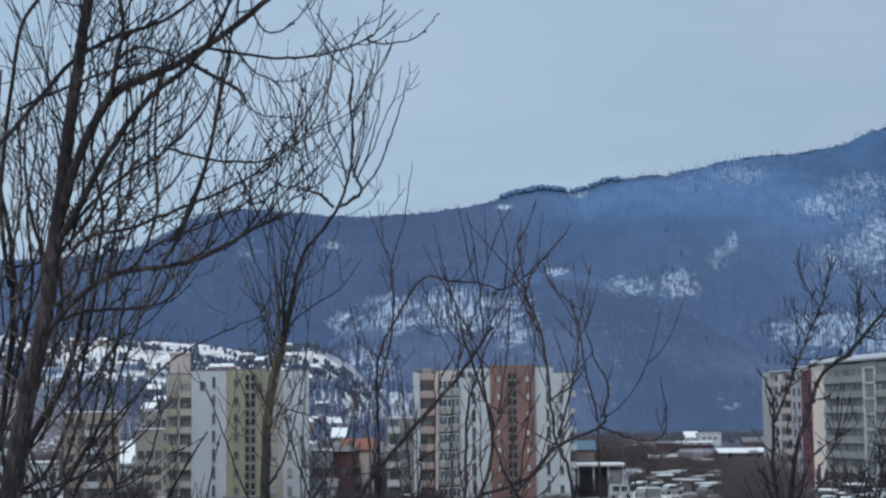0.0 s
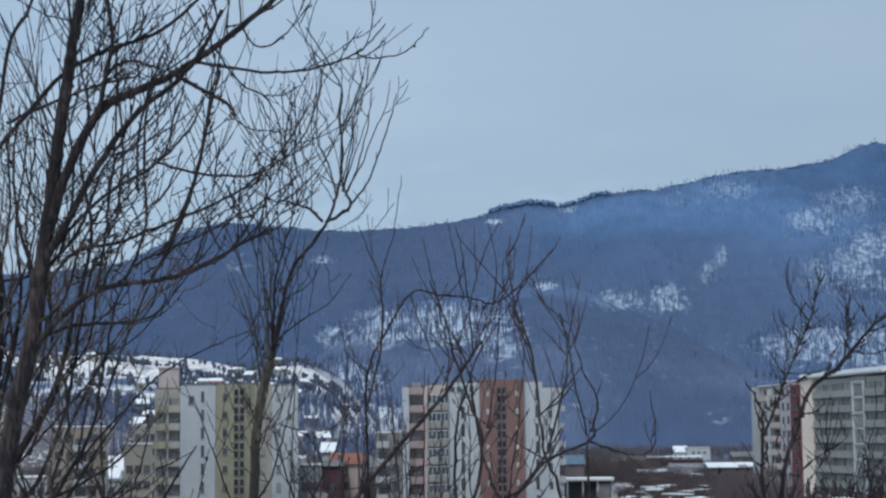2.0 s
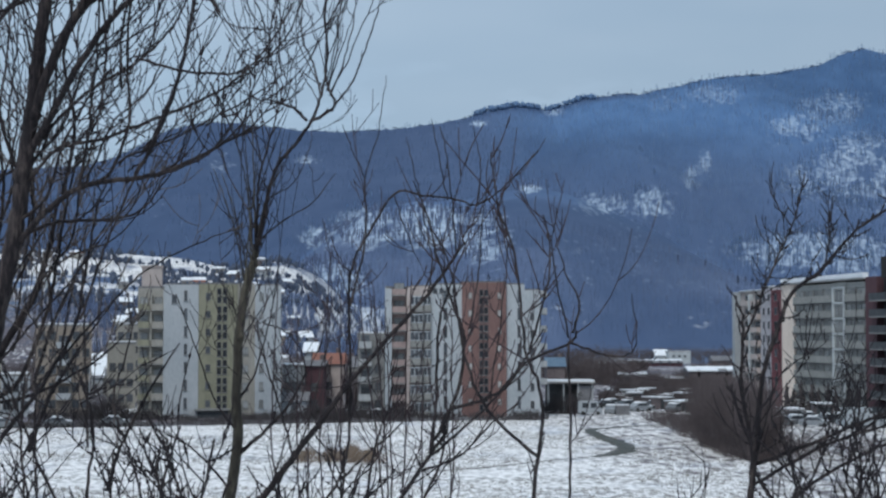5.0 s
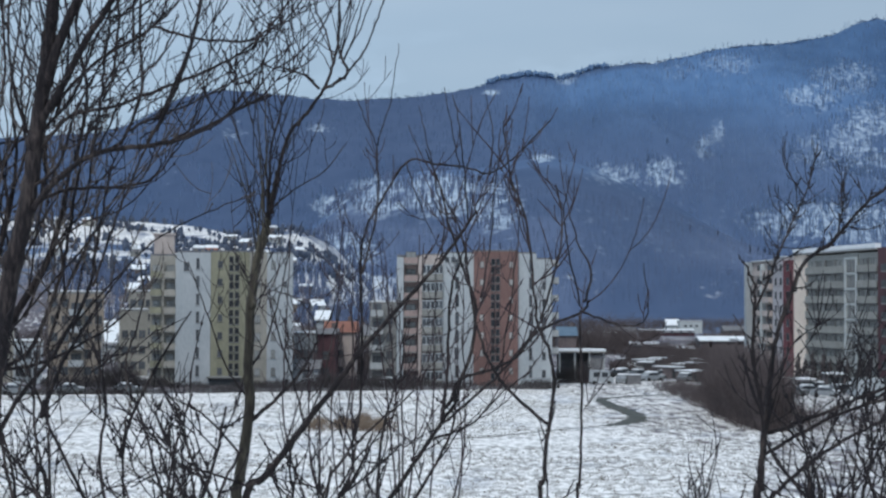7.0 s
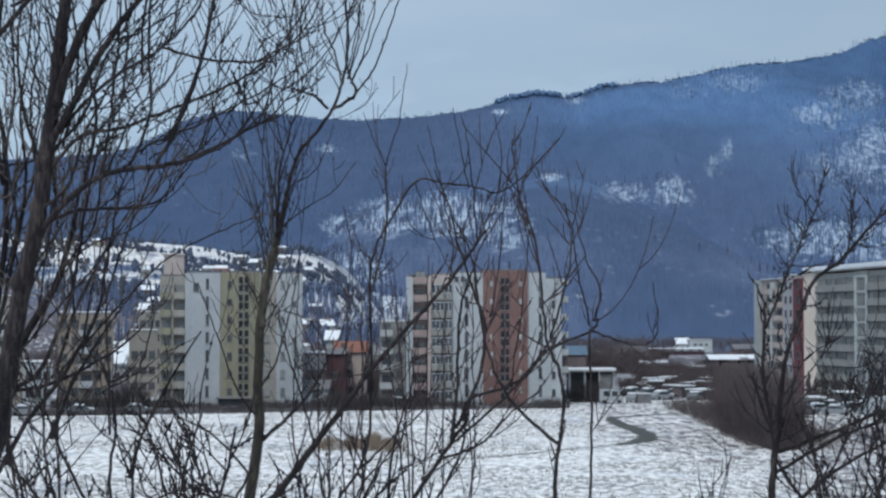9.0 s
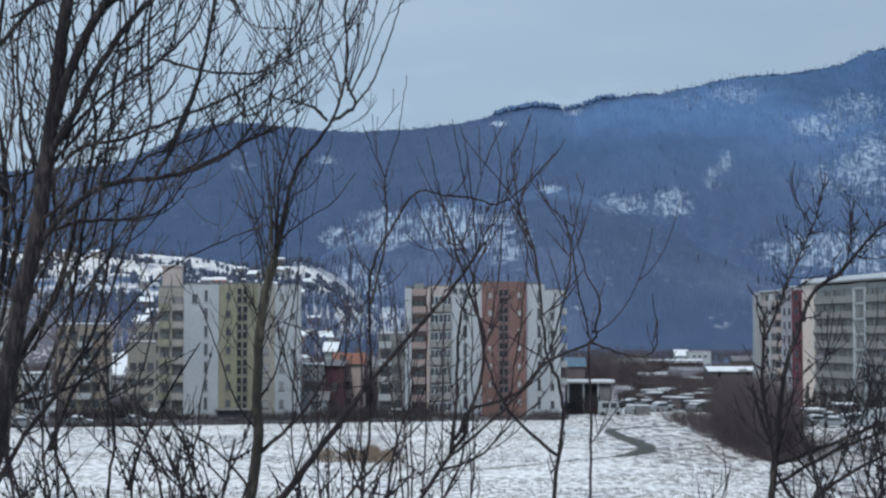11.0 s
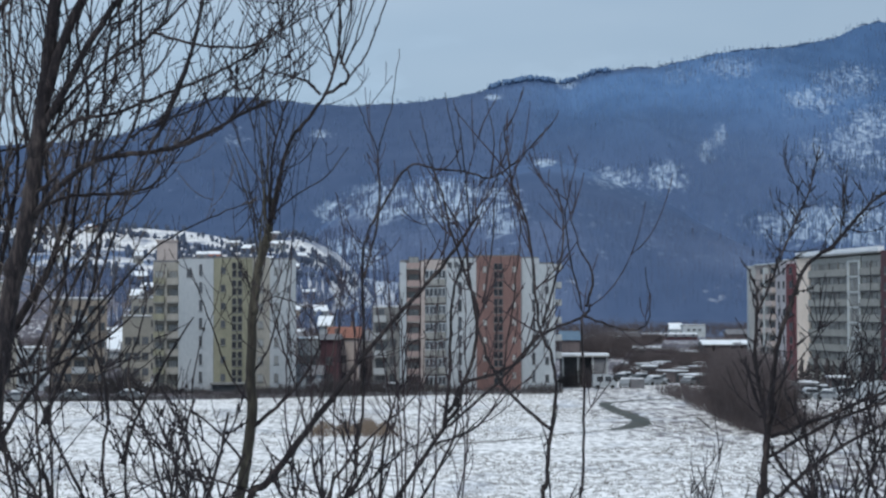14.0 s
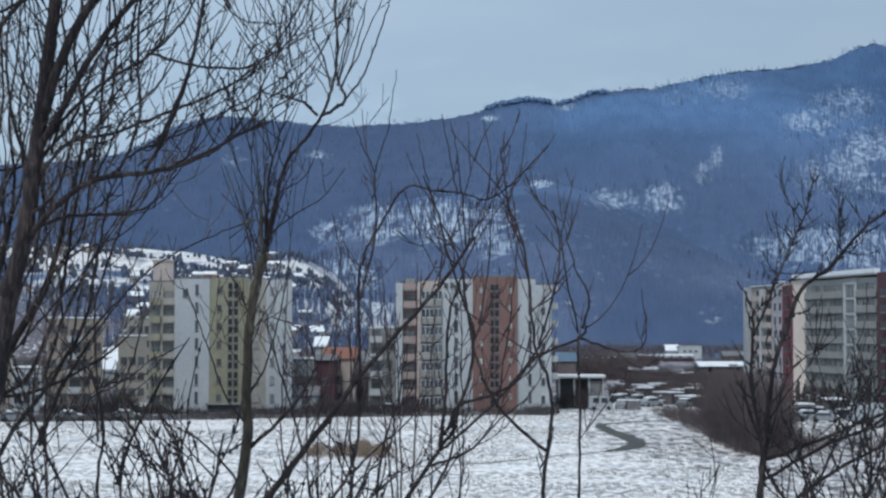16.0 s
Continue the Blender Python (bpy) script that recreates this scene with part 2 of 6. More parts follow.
def fbm(x, y, size, seed, octaves=4):
    total, amp = 0.0, 0.5
    for o in range(octaves):
        total = total + amp * value_noise(x / size * 2**o + 17.3 * o, y / size * 2**o - 9.1 * o, seed + o)
        amp *= 0.5
    return total / (1 - 0.5**octaves)


def smooth(a, b, x):
    s = np.clip((x - a) / (b - a), 0, 1)
    return s * s * (3 - 2 * s)


# ---- the land: a rise with the viewer, a flat field, wooded hills ----
CREST_BACK = ((-1373, 303), (-1052, 314), (-839, 323), (-710, 328), (-625, 332), (-582, 341), (-534, 360), (-507, 377), (-470, 397), (-422, 407), (-368, 412), (-304, 407), (-218, 402), (-154, 400), (-89, 405), (6, 414), (81, 424), (124, 438), (188, 449), (242, 445), (295, 462), (371, 473), (413, 473), (489, 489), (585, 506), (682, 514), (768, 534), (820, 557), (852, 563), (886, 555), (940, 542), (1090, 529), (1411, 486))
CREST_MID = ((-369, -29), (-230, 14), (-167, 71), (-135, 101), (-100, 131), (-59, 152), (-15, 163), (41, 165), (86, 174), (128, 178), (168, 169), (213, 153), (258, 134), (308, 105), (354, 75), (402, 44), (453, 14), (515, -17))
CREST_LEFT = ((-569, 71), (-416, 86), (-300, 72), (-247, 69), (-204, 67), (-166, 63), (-131, 58), (-101, 61), (-87, 58), (-76, 53), (-66, 47), (-56, 37), (-46, 22), (-36, 5), (-28, -2))
CREST_RIGHT = ((329, -43), (388, 22), (430, 81), (462, 124), (483, 140), (515, 161), (572, 168), (647, 171), (764, 181), (931, 164))


def crest_height(points, x):
    xs, zs = np.array(points, float).T
    return np.interp(x, xs, zs)


def hill(x, y, points, far, foot, power):
    """A hill whose crest runs across at the distance far; its face begins at foot."""
    wave = (fbm(x, x * 0, 420, 5) - 0.5) * 0.06 * far
    p = np.clip((y - foot) / (far + wave - foot), 0, None)
    rise = np.where(p < 1, p**power, np.clip(1 - 0.9 * (p - 1), 0.2, 1))
    gully = 1 - 0.30 * (fbm(x + y * 0.25, y * 0.25, 260, 11, 3) - 0.3) * np.clip(1 - p, 0, 1) * 2 * np.clip(p * 3, 0, 1)
    return np.where(y > foot, crest_height(points, x) * rise * gully, -5)


def land(x, y):
    near = np.interp(y, (-400, 3, 10, 75, 110), (11.4, 11.4, 10.6, 0.8, 0.0))
    near = near + (fbm(x, y, 30, 3) - 0.5) * 0.5 * smooth(90, 40, y) * smooth(4, 14, np.abs(x) + y)
    flat = (fbm(x, y, 60, 7) - 0.5) * 0.35 * smooth(60, 110, y) * smooth(262, 240, y)
    flat = flat + 18 * smooth(700, 2200, y)
    z = near + flat
    for points, far, foot, power in ((CREST_BACK, 3200, 1950, 0.9), (CREST_MID, 1900, 1150, 0.85), (CREST_LEFT, 1150, 620, 0.8), (CREST_RIGHT, 2500, 1950, 0.8)):
        z = np.maximum(z, hill(x, y, points, far, foot, power))
    return z + (fbm(x, y, 45, 21, 3) - 0.5) * (5 * smooth(900, 1300, y) + 7 * smooth(760, 950, y) * smooth(1400, 1250, y) * smooth(0, -40, x))


# glades where the snow lies open: bearing, slope of the sight line, half width, half height, openness
UPPER_GLADES = (
    (0.262, 0.097, 0.034, 0.025, 0.5),
    (0.2253, 0.09067, 0.01667, 0.01333, 0.4),
    (0.24, 0.049, 0.058, 0.014, 0.62),
    (-0.052, 0.009, 0.036, 0.014, 0.85),
    (-0.055, 0.030, 0.026, 0.014, 0.68),
    (0.03367, 0.125, 0.005333, 0.002, 0.8),
    (-0.118, 0.1023, 0.01, 0.008333, 0.3),
    (-0.068, 0.1033, 0.008333, 0.002667, 0.5),
    (0.1087, 0.074, 0.005, 0.004, 0.6),
    (0.08533, 0.02067, 0.02, 0.01, 0.25),
    (0.168, 0.008, 0.016, 0.008, 0.14),
    (0.0655, 0.1265, 0.005, 0.002, 0.3),
    (0.012, 0.022, 0.03, 0.01, 0.3),
    (0.045, 0.012, 0.012, 0.01, 0.45),
)
LOWER_GLADES = (
    (-0.06133, 0.05733, 0.012, 0.007333, 0.6),
    (-0.03133, 0.06233, 0.02333, 0.014, 0.66),
    (0.005333, 0.064, 0.02667, 0.015, 0.72),
    (0.03533, 0.05733, 0.02, 0.01667, 0.6),
    (0.06367, 0.08633, 0.008667, 0.002667, 0.8),
    (0.1087, 0.07733, 0.02, 0.007333, 0.45),
    (0.137, 0.078, 0.014, 0.01, 0.55),
    (0.1603, 0.09233, 0.006, 0.008, 0.5),
    (0.1687, 0.1023, 0.005, 0.008, 0.48),
    (0.243, 0.134, 0.024, 0.013, 0.4),
    (0.213, 0.118, 0.012, 0.006, 0.45),
    (0.1753, 0.1423, 0.02, 0.007333, 0.4),
    (0.1453, 0.1373, 0.01333, 0.006, 0.3),
    (0.07867, 0.132, 0.007333, 0.003333, 0.5),
    (0.222, 0.1223, 0.02, 0.01, 0.5),
)


def snow_patches(x, y):
    """How openly the snow lies between the trees on the hills, 0 to 1."""
    u, v = x / np.maximum(y, 1), (land(x, y) - 13) / np.maximum(y, 1)
    cover = 0.14 * smooth(0.5, 0.7, fbm(x, y, 300, 31, 3))
    for gu, gv, su, sv, k in LOWER_GLADES + UPPER_GLADES:
        cover = np.maximum(cover, k * smooth(1.4, 0.45, np.hypot((u - gu) / su, (v - gv) / sv)))
    left = smooth(660, 720, y) * smooth(1500, 1250, y) * smooth(-0.05, -0.07, u)
    left = left * np.maximum(smooth(-0.08, -0.094, u), smooth(0.022, 0.029, v))
    left = left * (1 - 0.85 * smooth(0.0185, 0.0155, v) * smooth(-0.013, -0.007, v))
    right = 0.62 * (hill(x, y, CREST_RIGHT, 2500, 1950, 0.8) > hill(x, y, CREST_BACK, 3200, 1950, 0.9)) * smooth(1950, 2000, y) * smooth(0.180, 0.186, u)
    cover = np.maximum(cover, right)
    streak = fbm(x, y * 0.6, 36, 41, 3)
    return np.maximum(np.clip(cover, 0, 1) * smooth(0.12, 0.45, streak), left * smooth(0.29, 0.47, fbm(x, y, 26, 43, 3)))


def ground_mesh():
    xs = np.unique(np.concatenate([np.linspace(-2700, -1100, 40), np.linspace(-1100, 1100, 261), np.linspace(1100, 2700, 40), np.linspace(-60, 60, 31)]))
    ys = np.concatenate([np.arange(-400, 0, 40), np.arange(0, 110, 5), np.arange(110, 230, 10), np.arange(230, 290, 4), np.arange(290, 520, 10), np.arange(520, 3500, 13), np.arange(3500, 4950, 60)])
    gx, gy = np.meshgrid(xs, ys)
    gz = land(gx, gy)
    nx, ny = len(xs), len(ys)
    me = bpy.data.meshes.new("ground")
    i = np.arange(ny - 1)[:, None] * nx + np.arange(nx - 1)[None, :]
    quads = np.stack([i, i + 1, i + nx + 1, i + nx], -1).reshape(-1, 4)
    me.from_pydata(np.stack([gx, gy, gz], -1).reshape(-1, 3).tolist(), [], quads.tolist())
    cover = me.attributes.new("woodland", "FLOAT", "POINT")
    wood = smooth(640, 1000, gy) * (1.12 - 1.05 * snow_patches(gx, gy))
    cover.data.foreach_set("value", wood.astype(np.float32).ravel())
    # Purplish tint on nearer, lower and left slopes, where less blue haze is painted.
    tint = me.attributes.new("purple_tint", "FLOAT", "POINT")
    nearer = smooth(900, 1000, gy) * smooth(2050, 1950, gy)
    nearer = nearer * (1 - 0.5 * smooth(0.72, 1.0, gz / np.maximum(crest_height(CREST_MID, gx), 20)) * smooth(1250, 1400, gy))
    nearer = np.maximum(nearer, smooth(0.11, -0.01, gx / np.maximum(gy, 1)) * smooth(1900, 2000, gy))
    nearer = np.maximum(nearer, 0.75 * smooth(2000, 2100, gy) * smooth(400, 210, gz))
    tint.data.foreach_set("value", nearer.astype(np.float32).ravel())
    # Deeper tone on the left shoulder, in hollows and folds, along the ridge brow.
    dense = me.attributes.new("darker_wood", "FLOAT", "POINT")
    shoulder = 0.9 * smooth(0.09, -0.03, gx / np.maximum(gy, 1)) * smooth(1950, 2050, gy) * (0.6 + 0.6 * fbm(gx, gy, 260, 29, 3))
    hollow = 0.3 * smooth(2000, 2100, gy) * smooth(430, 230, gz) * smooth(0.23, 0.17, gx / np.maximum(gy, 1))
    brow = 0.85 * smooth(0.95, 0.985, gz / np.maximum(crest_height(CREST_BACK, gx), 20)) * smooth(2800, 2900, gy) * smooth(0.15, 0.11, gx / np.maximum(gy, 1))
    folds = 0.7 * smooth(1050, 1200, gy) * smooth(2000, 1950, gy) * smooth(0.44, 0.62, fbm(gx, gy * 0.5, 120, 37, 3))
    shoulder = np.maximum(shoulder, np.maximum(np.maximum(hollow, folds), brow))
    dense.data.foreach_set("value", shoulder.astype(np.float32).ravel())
    # Strength of the blue distance haze painted into the far snow.
    far_haze = me.attributes.new("far_haze", "FLOAT", "POINT")
    far_haze.data.foreach_set("value", smooth(1100, 1400, gy).astype(np.float32).ravel())
    scrub = me.attributes.new("scrubland", "FLOAT", "POINT")
    rough_land = smooth(284, 320, gy) * smooth(1000, 800, gy) * (0.55 + 0.6 * fbm(gx, gy, 25, 71, 3))
    verge = smooth(1, 5, gy - (255 + 0.294 * (gx - 6))) * smooth(300, 275, gy) * smooth(18, 8, gx) * smooth(230, 236, gy)
    rough_land = np.maximum(rough_land, 0.95 * verge)
    rough_land = np.maximum(rough_land, 0.54 * smooth(8, 24, gx) * smooth(110, 180, gy) * smooth(295, 280, gy))
    rough_land = np.maximum(rough_land, 0.6 * smooth(0.17, 0.21, gx / np.maximum(gy, 1)) * smooth(60, 100, gy) * smooth(230, 200, gy))
    scrub.data.foreach_set("value", rough_land.astype(np.float32).ravel())
    me.polygons.foreach_set("use_smooth", [True] * len(me.polygons))
    return me


def ground_material():
    m = bpy.data.materials.new("snowy_ground")
    m.use_nodes = True
    n, l = m.node_tree.nodes, m.node_tree.links
    b = n["Principled BSDF"]
    b.inputs["Roughness"].default_value, b.inputs["Specular IOR Level"].default_value = 0.8, 0.2
    tc = n.new("ShaderNodeTexCoord")

    def tex(scale, detail, stretch=(1, 1, 1)):
        mp, t = n.new("ShaderNodeMapping"), n.new("ShaderNodeTexNoise")
        mp.inputs["Scale"].default_value = stretch
        t.inputs["Scale"].default_value, t.inputs["Detail"].default_value = scale, detail
        l.new(tc.outputs["Object"], mp.inputs["Vector"])
        l.new(mp.outputs[0], t.inputs["Vector"])
        return t.outputs["Fac"]

    def ramp(fac, a, b_, ca, cb):
        r = n.new("ShaderNodeValToRGB")
        r.color_ramp.elements[0].position, r.color_ramp.elements[1].position = a, b_
        r.color_ramp.elements[0].color, r.color_ramp.elements[1].color = (*ca, 1), (*cb, 1)
        l.new(fac, r.inputs["Fac"])
        return r.outputs["Color"]

    def blend(fac, a, b_):
        x = n.new("ShaderNodeMix")
        x.data_type = "RGBA"
        l.new(fac, x.inputs["Factor"])
        l.new(a, x.inputs["A"])
        l.new(b_, x.inputs["B"])
        return x.outputs["Result"]

    snow = ramp(tex(0.05, 4), 0.3, 0.7, (0.858, 0.845, 0.843), (0.945, 0.933, 0.926))
    grass = ramp(tex(0.6, 3), 0.3, 0.7, (0.11, 0.104, 0.097), (0.27, 0.26, 0.245))
    tufts = n.new("ShaderNodeMath")
    tufts.operation = "MULTIPLY"
    l.new(ramp(tex(2.0, 4, (0.66, 0.3, 1)), 0.41, 0.61, (0, 0, 0), (0.9, 0.9, 0.9)), tufts.inputs[0])
    l.new(ramp(tex(0.16, 4, (0.16, 1, 1)), 0.36, 0.62, (0.4, 0.4, 0.4), (1, 1, 1)), tufts.inputs[1])
    field = blend(tufts.outputs[0], snow, grass)
    waste = n.new("ShaderNodeAttribute")
    waste.attribute_name = "scrubland"
    broken = n.new("ShaderNodeMath")
    broken.operation = "ADD"
    l.new(waste.outputs["Fac"], broken.inputs[0])
    gaps = n.new("ShaderNodeMapRange")
    gaps.inputs["To Min"].default_value, gaps.inputs["To Max"].default_value = -0.9, 0.9
    l.new(tex(0.8, 5, (1, 0.3, 1)), gaps.inputs["Value"])
    l.new(gaps.outputs[0], broken.inputs[1])
    field = blend(ramp(broken.outputs[0], 0.45, 0.8, (0, 0, 0), (1, 1, 1)), field, ramp(tex(0.12, 3), 0.3, 0.7, (0.08, 0.07, 0.083), (0.138, 0.122, 0.138)))
    # Far snow takes blue distance haze into its base colour.
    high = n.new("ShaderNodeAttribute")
    high.attribute_name = "far_haze"
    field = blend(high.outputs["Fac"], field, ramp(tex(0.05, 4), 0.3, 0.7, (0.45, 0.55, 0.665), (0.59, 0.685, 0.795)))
    # Wooded ground has blue haze painted in; attributes turn it purplish and darker.
    hazed_litter = blend(ramp(tex(0.0028, 3), 0.4, 0.6, (0, 0, 0), (1, 1, 1)), ramp(tex(0.05, 4, (1, 0.3, 0.3)), 0.3, 0.7, (0.042, 0.085, 0.178), (0.06, 0.114, 0.221)), ramp(tex(0.05, 4, (1, 0.3, 0.3)), 0.3, 0.7, (0.075, 0.145, 0.287), (0.1, 0.18, 0.335)))
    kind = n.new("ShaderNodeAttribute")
    kind.attribute_name = "purple_tint"
    hazed_litter = blend(kind.outputs["Fac"], hazed_litter, ramp(tex(0.06, 4, (1, 0.2, 0.2)), 0.3, 0.7, (0.070, 0.099, 0.179), (0.094, 0.127, 0.214)))
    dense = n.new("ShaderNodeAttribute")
    dense.attribute_name = "darker_wood"
    hazed_litter = blend(dense.outputs["Fac"], hazed_litter, ramp(tex(0.04, 4, (1, 0.4, 0.4)), 0.3, 0.7, (0.04, 0.068, 0.138), (0.056, 0.088, 0.168)))
    at = n.new("ShaderNodeAttribute")
    at.attribute_name = "woodland"
    rough = n.new("ShaderNodeMath")
    rough.operation = "ADD"
    l.new(at.outputs["Fac"], rough.inputs[0])
    shift = n.new("ShaderNodeMapRange")
    shift.inputs["To Min"].default_value, shift.inputs["To Max"].default_value = -0.8, 0.8
    l.new(tex(0.14, 4, (1, 0.45, 0.55)), shift.inputs["Value"])
    l.new(shift.outputs[0], rough.inputs[1])
    l.new(blend(ramp(rough.outputs[0], 0.08, 0.82, (0, 0, 0), (1, 1, 1)), field, hazed_litter), b.inputs["Base Color"])
    bp = n.new("ShaderNodeBump")
    bp.inputs["Strength"].default_value, bp.inputs["Distance"].default_value = 0.35, 0.12
    l.new(tex(1.5, 4, (0.7, 0.26, 1)), bp.inputs["Height"])
    l.new(bp.outputs[0], b.inputs["Normal"])
    return m


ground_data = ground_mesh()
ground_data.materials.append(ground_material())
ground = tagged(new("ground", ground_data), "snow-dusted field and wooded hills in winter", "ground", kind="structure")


def ground_z(x, y):
    return float(land(np.array([float(x)]), np.array([float(y)]))[0])


# ---- woods on the hills ----
def woods(name, label, count, box, seed, tall, wide, mat, keep):
    """Many small bare crowns: a slender tapering spindle each, leaning a little, in one mesh."""
    rng = np.random.default_rng(seed)
    x, y = rng.uniform(box[0], box[1], count), rng.uniform(box[2], box[3], count)
    x = x * y / box[3]
    ok = keep(x, y, rng.random(count))
    x, y = x[ok], y[ok]
    z, n = land(x, y), len(x)
    h = rng.uniform(*tall, n)
    w = rng.uniform(*wide, n)
    seg, levels = 5, ((0.0, 0.12), (0.28, 0.75), (0.60, 1.0), (0.85, 0.78), (1.0, 0.25))
    turn = rng.uniform(0, 6.28, n)
    lean = rng.normal(0, 0.06, (n, 2))
    rings = []
    for lift, girth in levels:
        for j in range(seg):
            a = turn + 2 * np.pi * j / seg
            r = w * girth * rng.uniform(0.65, 1.3, n)
            rings.append(np.stack([x + r * np.cos(a) + lean[:, 0] * h * lift, y + r * np.sin(a) + lean[:, 1] * h * lift, z - 0.6 + h * lift * rng.uniform(0.93, 1.07, n)], -1))
    per = seg * len(levels)
    verts = np.stack(rings, 1).reshape(-1, 3)
    quad = [(i * seg + j, i * seg + (j + 1) % seg, (i + 1) * seg + (j + 1) % seg, (i + 1) * seg + j) for i in range(len(levels) - 1) for j in range(seg)]
    faces = (np.arange(n)[:, None, None] * per + np.array(quad)[None]).reshape(-1, 4)
    me = bpy.data.meshes.new(name)
    me.from_pydata(verts.tolist(), [], faces.tolist())
    me.materials.append(mat)
    me.polygons.foreach_set("use_smooth", [True] * len(me.polygons))
    return tagged(new(name, me), label, "trees", kind="stuff")


woods("far_woods", "bare deciduous woods on the high ridge, painted blue for haze", 15000, (-1250, 1250, 2000, 3260), 3, (8, 15), (1.1, 2.4), HAZED_WOODS, lambda x, y, r: r > np.maximum(0.95 * snow_patches(x, y), 0.75 * smooth(0.07, 0.0, x / y)))
woods("middle_woods", "bare woods on the rounded middle hill", 6000, (-420, 640, 1180, 1960), 4, (6, 12), (0.6, 1.4), HAZED_WOODS_NEAR, lambda x, y, r: (r > 0.92 * snow_patches(x, y)) & (x < 0.24 * y) & (land(x, y) < 0.74 * crest_height(CREST_MID, x)) & (y < 1650))
woods("glade_trees", "slender bare trunks standing in open snow", 7200, (-300, 950, 2110, 3200), 9, (9, 18), (0.8, 1.7), HAZED_TRUNKS, lambda x, y, r: (snow_patches(x, y) > 0.2) & (r > 0.25))
woods("lower_glade_trees", "slender bare trunks on the snowy middle hill", 4200, (-190, 300, 1180, 1960), 12, (7, 14), (0.5, 1.2), HAZED_TRUNKS_NEAR, lambda x, y, r: (snow_patches(x, y) > 0.3) & (r > 0.25) & (x < 0.075 * y))
woods("hillside_trees", "scattered bare trees on the snowy hillside", 11000, (-430, -20, 640, 1200), 5, (1.8, 5.5), (0.6, 1.6), HAZED_HILL_TREES, lambda x, y, r: (r > 0.2 + 0.8 * smooth(0.62, 0.44, fbm(x, y, 22, 61, 3))) & (land(x, y) > 13 + 0.012 * y))
woods("foot_woods", "bare trees at the foot of the hillside", 1600, (-260, -20, 640, 1180), 14, (3.5, 8), (0.5, 1.3), HAZED_TRUNKS_NEAR, lambda x, y, r: (land(x, y) < 13 + 0.02 * y) & (r > 0.15))
woods("ridge_firs", "dark fir trees along the skyline", 7000, (90, 420, 2950, 3350), 6, (7, 10.5), (3.0, 5.0), HAZED_FIRS, lambda x, y, r: (land(x, y) > 0.985 * crest_height(CREST_BACK, x)) & (((x > 100) & (x < 226) & (r > 0.5)) | ((x > 235) & (x < 330) & (r > 0.6))))
woods("ridge_trees", "bare trees along the skyline", 9000, (-620, 900, 3050, 3330), 7, (1.5, 3.6), (3.0, 6.0), HAZED_RIDGE, lambda x, y, r: (land(x, y) > 0.99 * crest_height(CREST_BACK, x)) & (r > 0.8 - 0.9 * (fbm(x, y, 90, 83, 3) - 0.3)))
woods("low_hill_trees", "bare trees on the low snowy hill", 3000, (380, 900, 2130, 2540), 8, (7, 14), (0.7, 1.6), HAZED_TRUNKS, lambda x, y, r: (snow_patches(x, y) > 0.2) & (r > 0.2))


# ---- pieces that buildings share ----
def lattice_frame(xs, zs, gaps, y0, y1):
    """One connected frame: a grid of bars with the given cells left open."""
    s, nx, nz = Shape(), len(xs), len(zs)
    s.v = [(x, y, z) for y in (y0, y1) for z in zs for x in xs]
    at = lambda i, j, k: (k * nz + j) * nx + i
    solid = lambda i, j: 0 <= i < nx - 1 and 0 <= j < nz - 1 and (i, j) not in gaps
    for j in range(nz - 1):
        for i in range(nx - 1):
            if not solid(i, j):
                continue
            s.f.append((at(i, j, 0), at(i + 1, j, 0), at(i + 1, j + 1, 0), at(i, j + 1, 0)))
            s.f.append((at(i, j + 1, 1), at(i + 1, j + 1, 1), at(i + 1, j, 1), at(i, j, 1)))
            for di, dj, a, c in ((-1, 0, (i, j + 1), (i, j)), (1, 0, (i + 1, j), (i + 1, j + 1)), (0, -1, (i, j), (i + 1, j)), (0, 1, (i + 1, j + 1), (i, j + 1))):
                if not solid(i + di, j + dj):
                    s.f.append((at(*c, 0), at(*a, 0), at(*a, 1), at(*c, 1)))
    return s


def window_mesh(w, h, bars=1):
    e, xs, gaps = 0.07, [-w / 2, -w / 2 + 0.07], {(1, 1)}
    for i in range(bars):
        x = -w / 2 + w * (i + 1) / (bars + 1)
        xs += [x - 0.03, x + 0.03]
        gaps.add((3 + 2 * i, 1))
    xs += [w / 2 - e, w / 2]
    ring = lattice_frame(xs, [0, e, h - e, h], gaps, -0.06, 0.02)
    return ring.mesh("window", FRAME), Shape().box(-w / 2 + 0.05, w / 2 - 0.05, -0.03, 0.01, 0.05, h - 0.05).mesh("pane", PANE), Shape().box(-w / 2 - 0.08, w / 2 + 0.08, -0.14, 0.02, -0.06, -0.003).mesh("sill", CONCRETE)


WINDOWS = {}
RED_STRIP = material("wine_red_render", ((0.11, 0.04, 0.048), (0.165, 0.062, 0.07)), 0.5, 0.9, 0.1)
DARK_PANE = material("unlit_glass", ((0.012, 0.014, 0.018), (0.03, 0.033, 0.04)), 0.8, 0.25, 0, vary=0.4)
PALE_PANE = material("blind_glass", ((0.32, 0.31, 0.3), (0.45, 0.44, 0.42)), 0.8, 0.3, 0, vary=0.3)
GREEN_PANEL = material("grey_green_panel", ((0.225, 0.226, 0.212), (0.3, 0.3, 0.283)), 0.5, 0.8, 0.1, vary=0.1)
TAN_WALL = material("tan_render", ((0.24, 0.205, 0.17), (0.33, 0.285, 0.24)), 0.35, 0.9, 0.1, (1, 1, 0.4), 9)
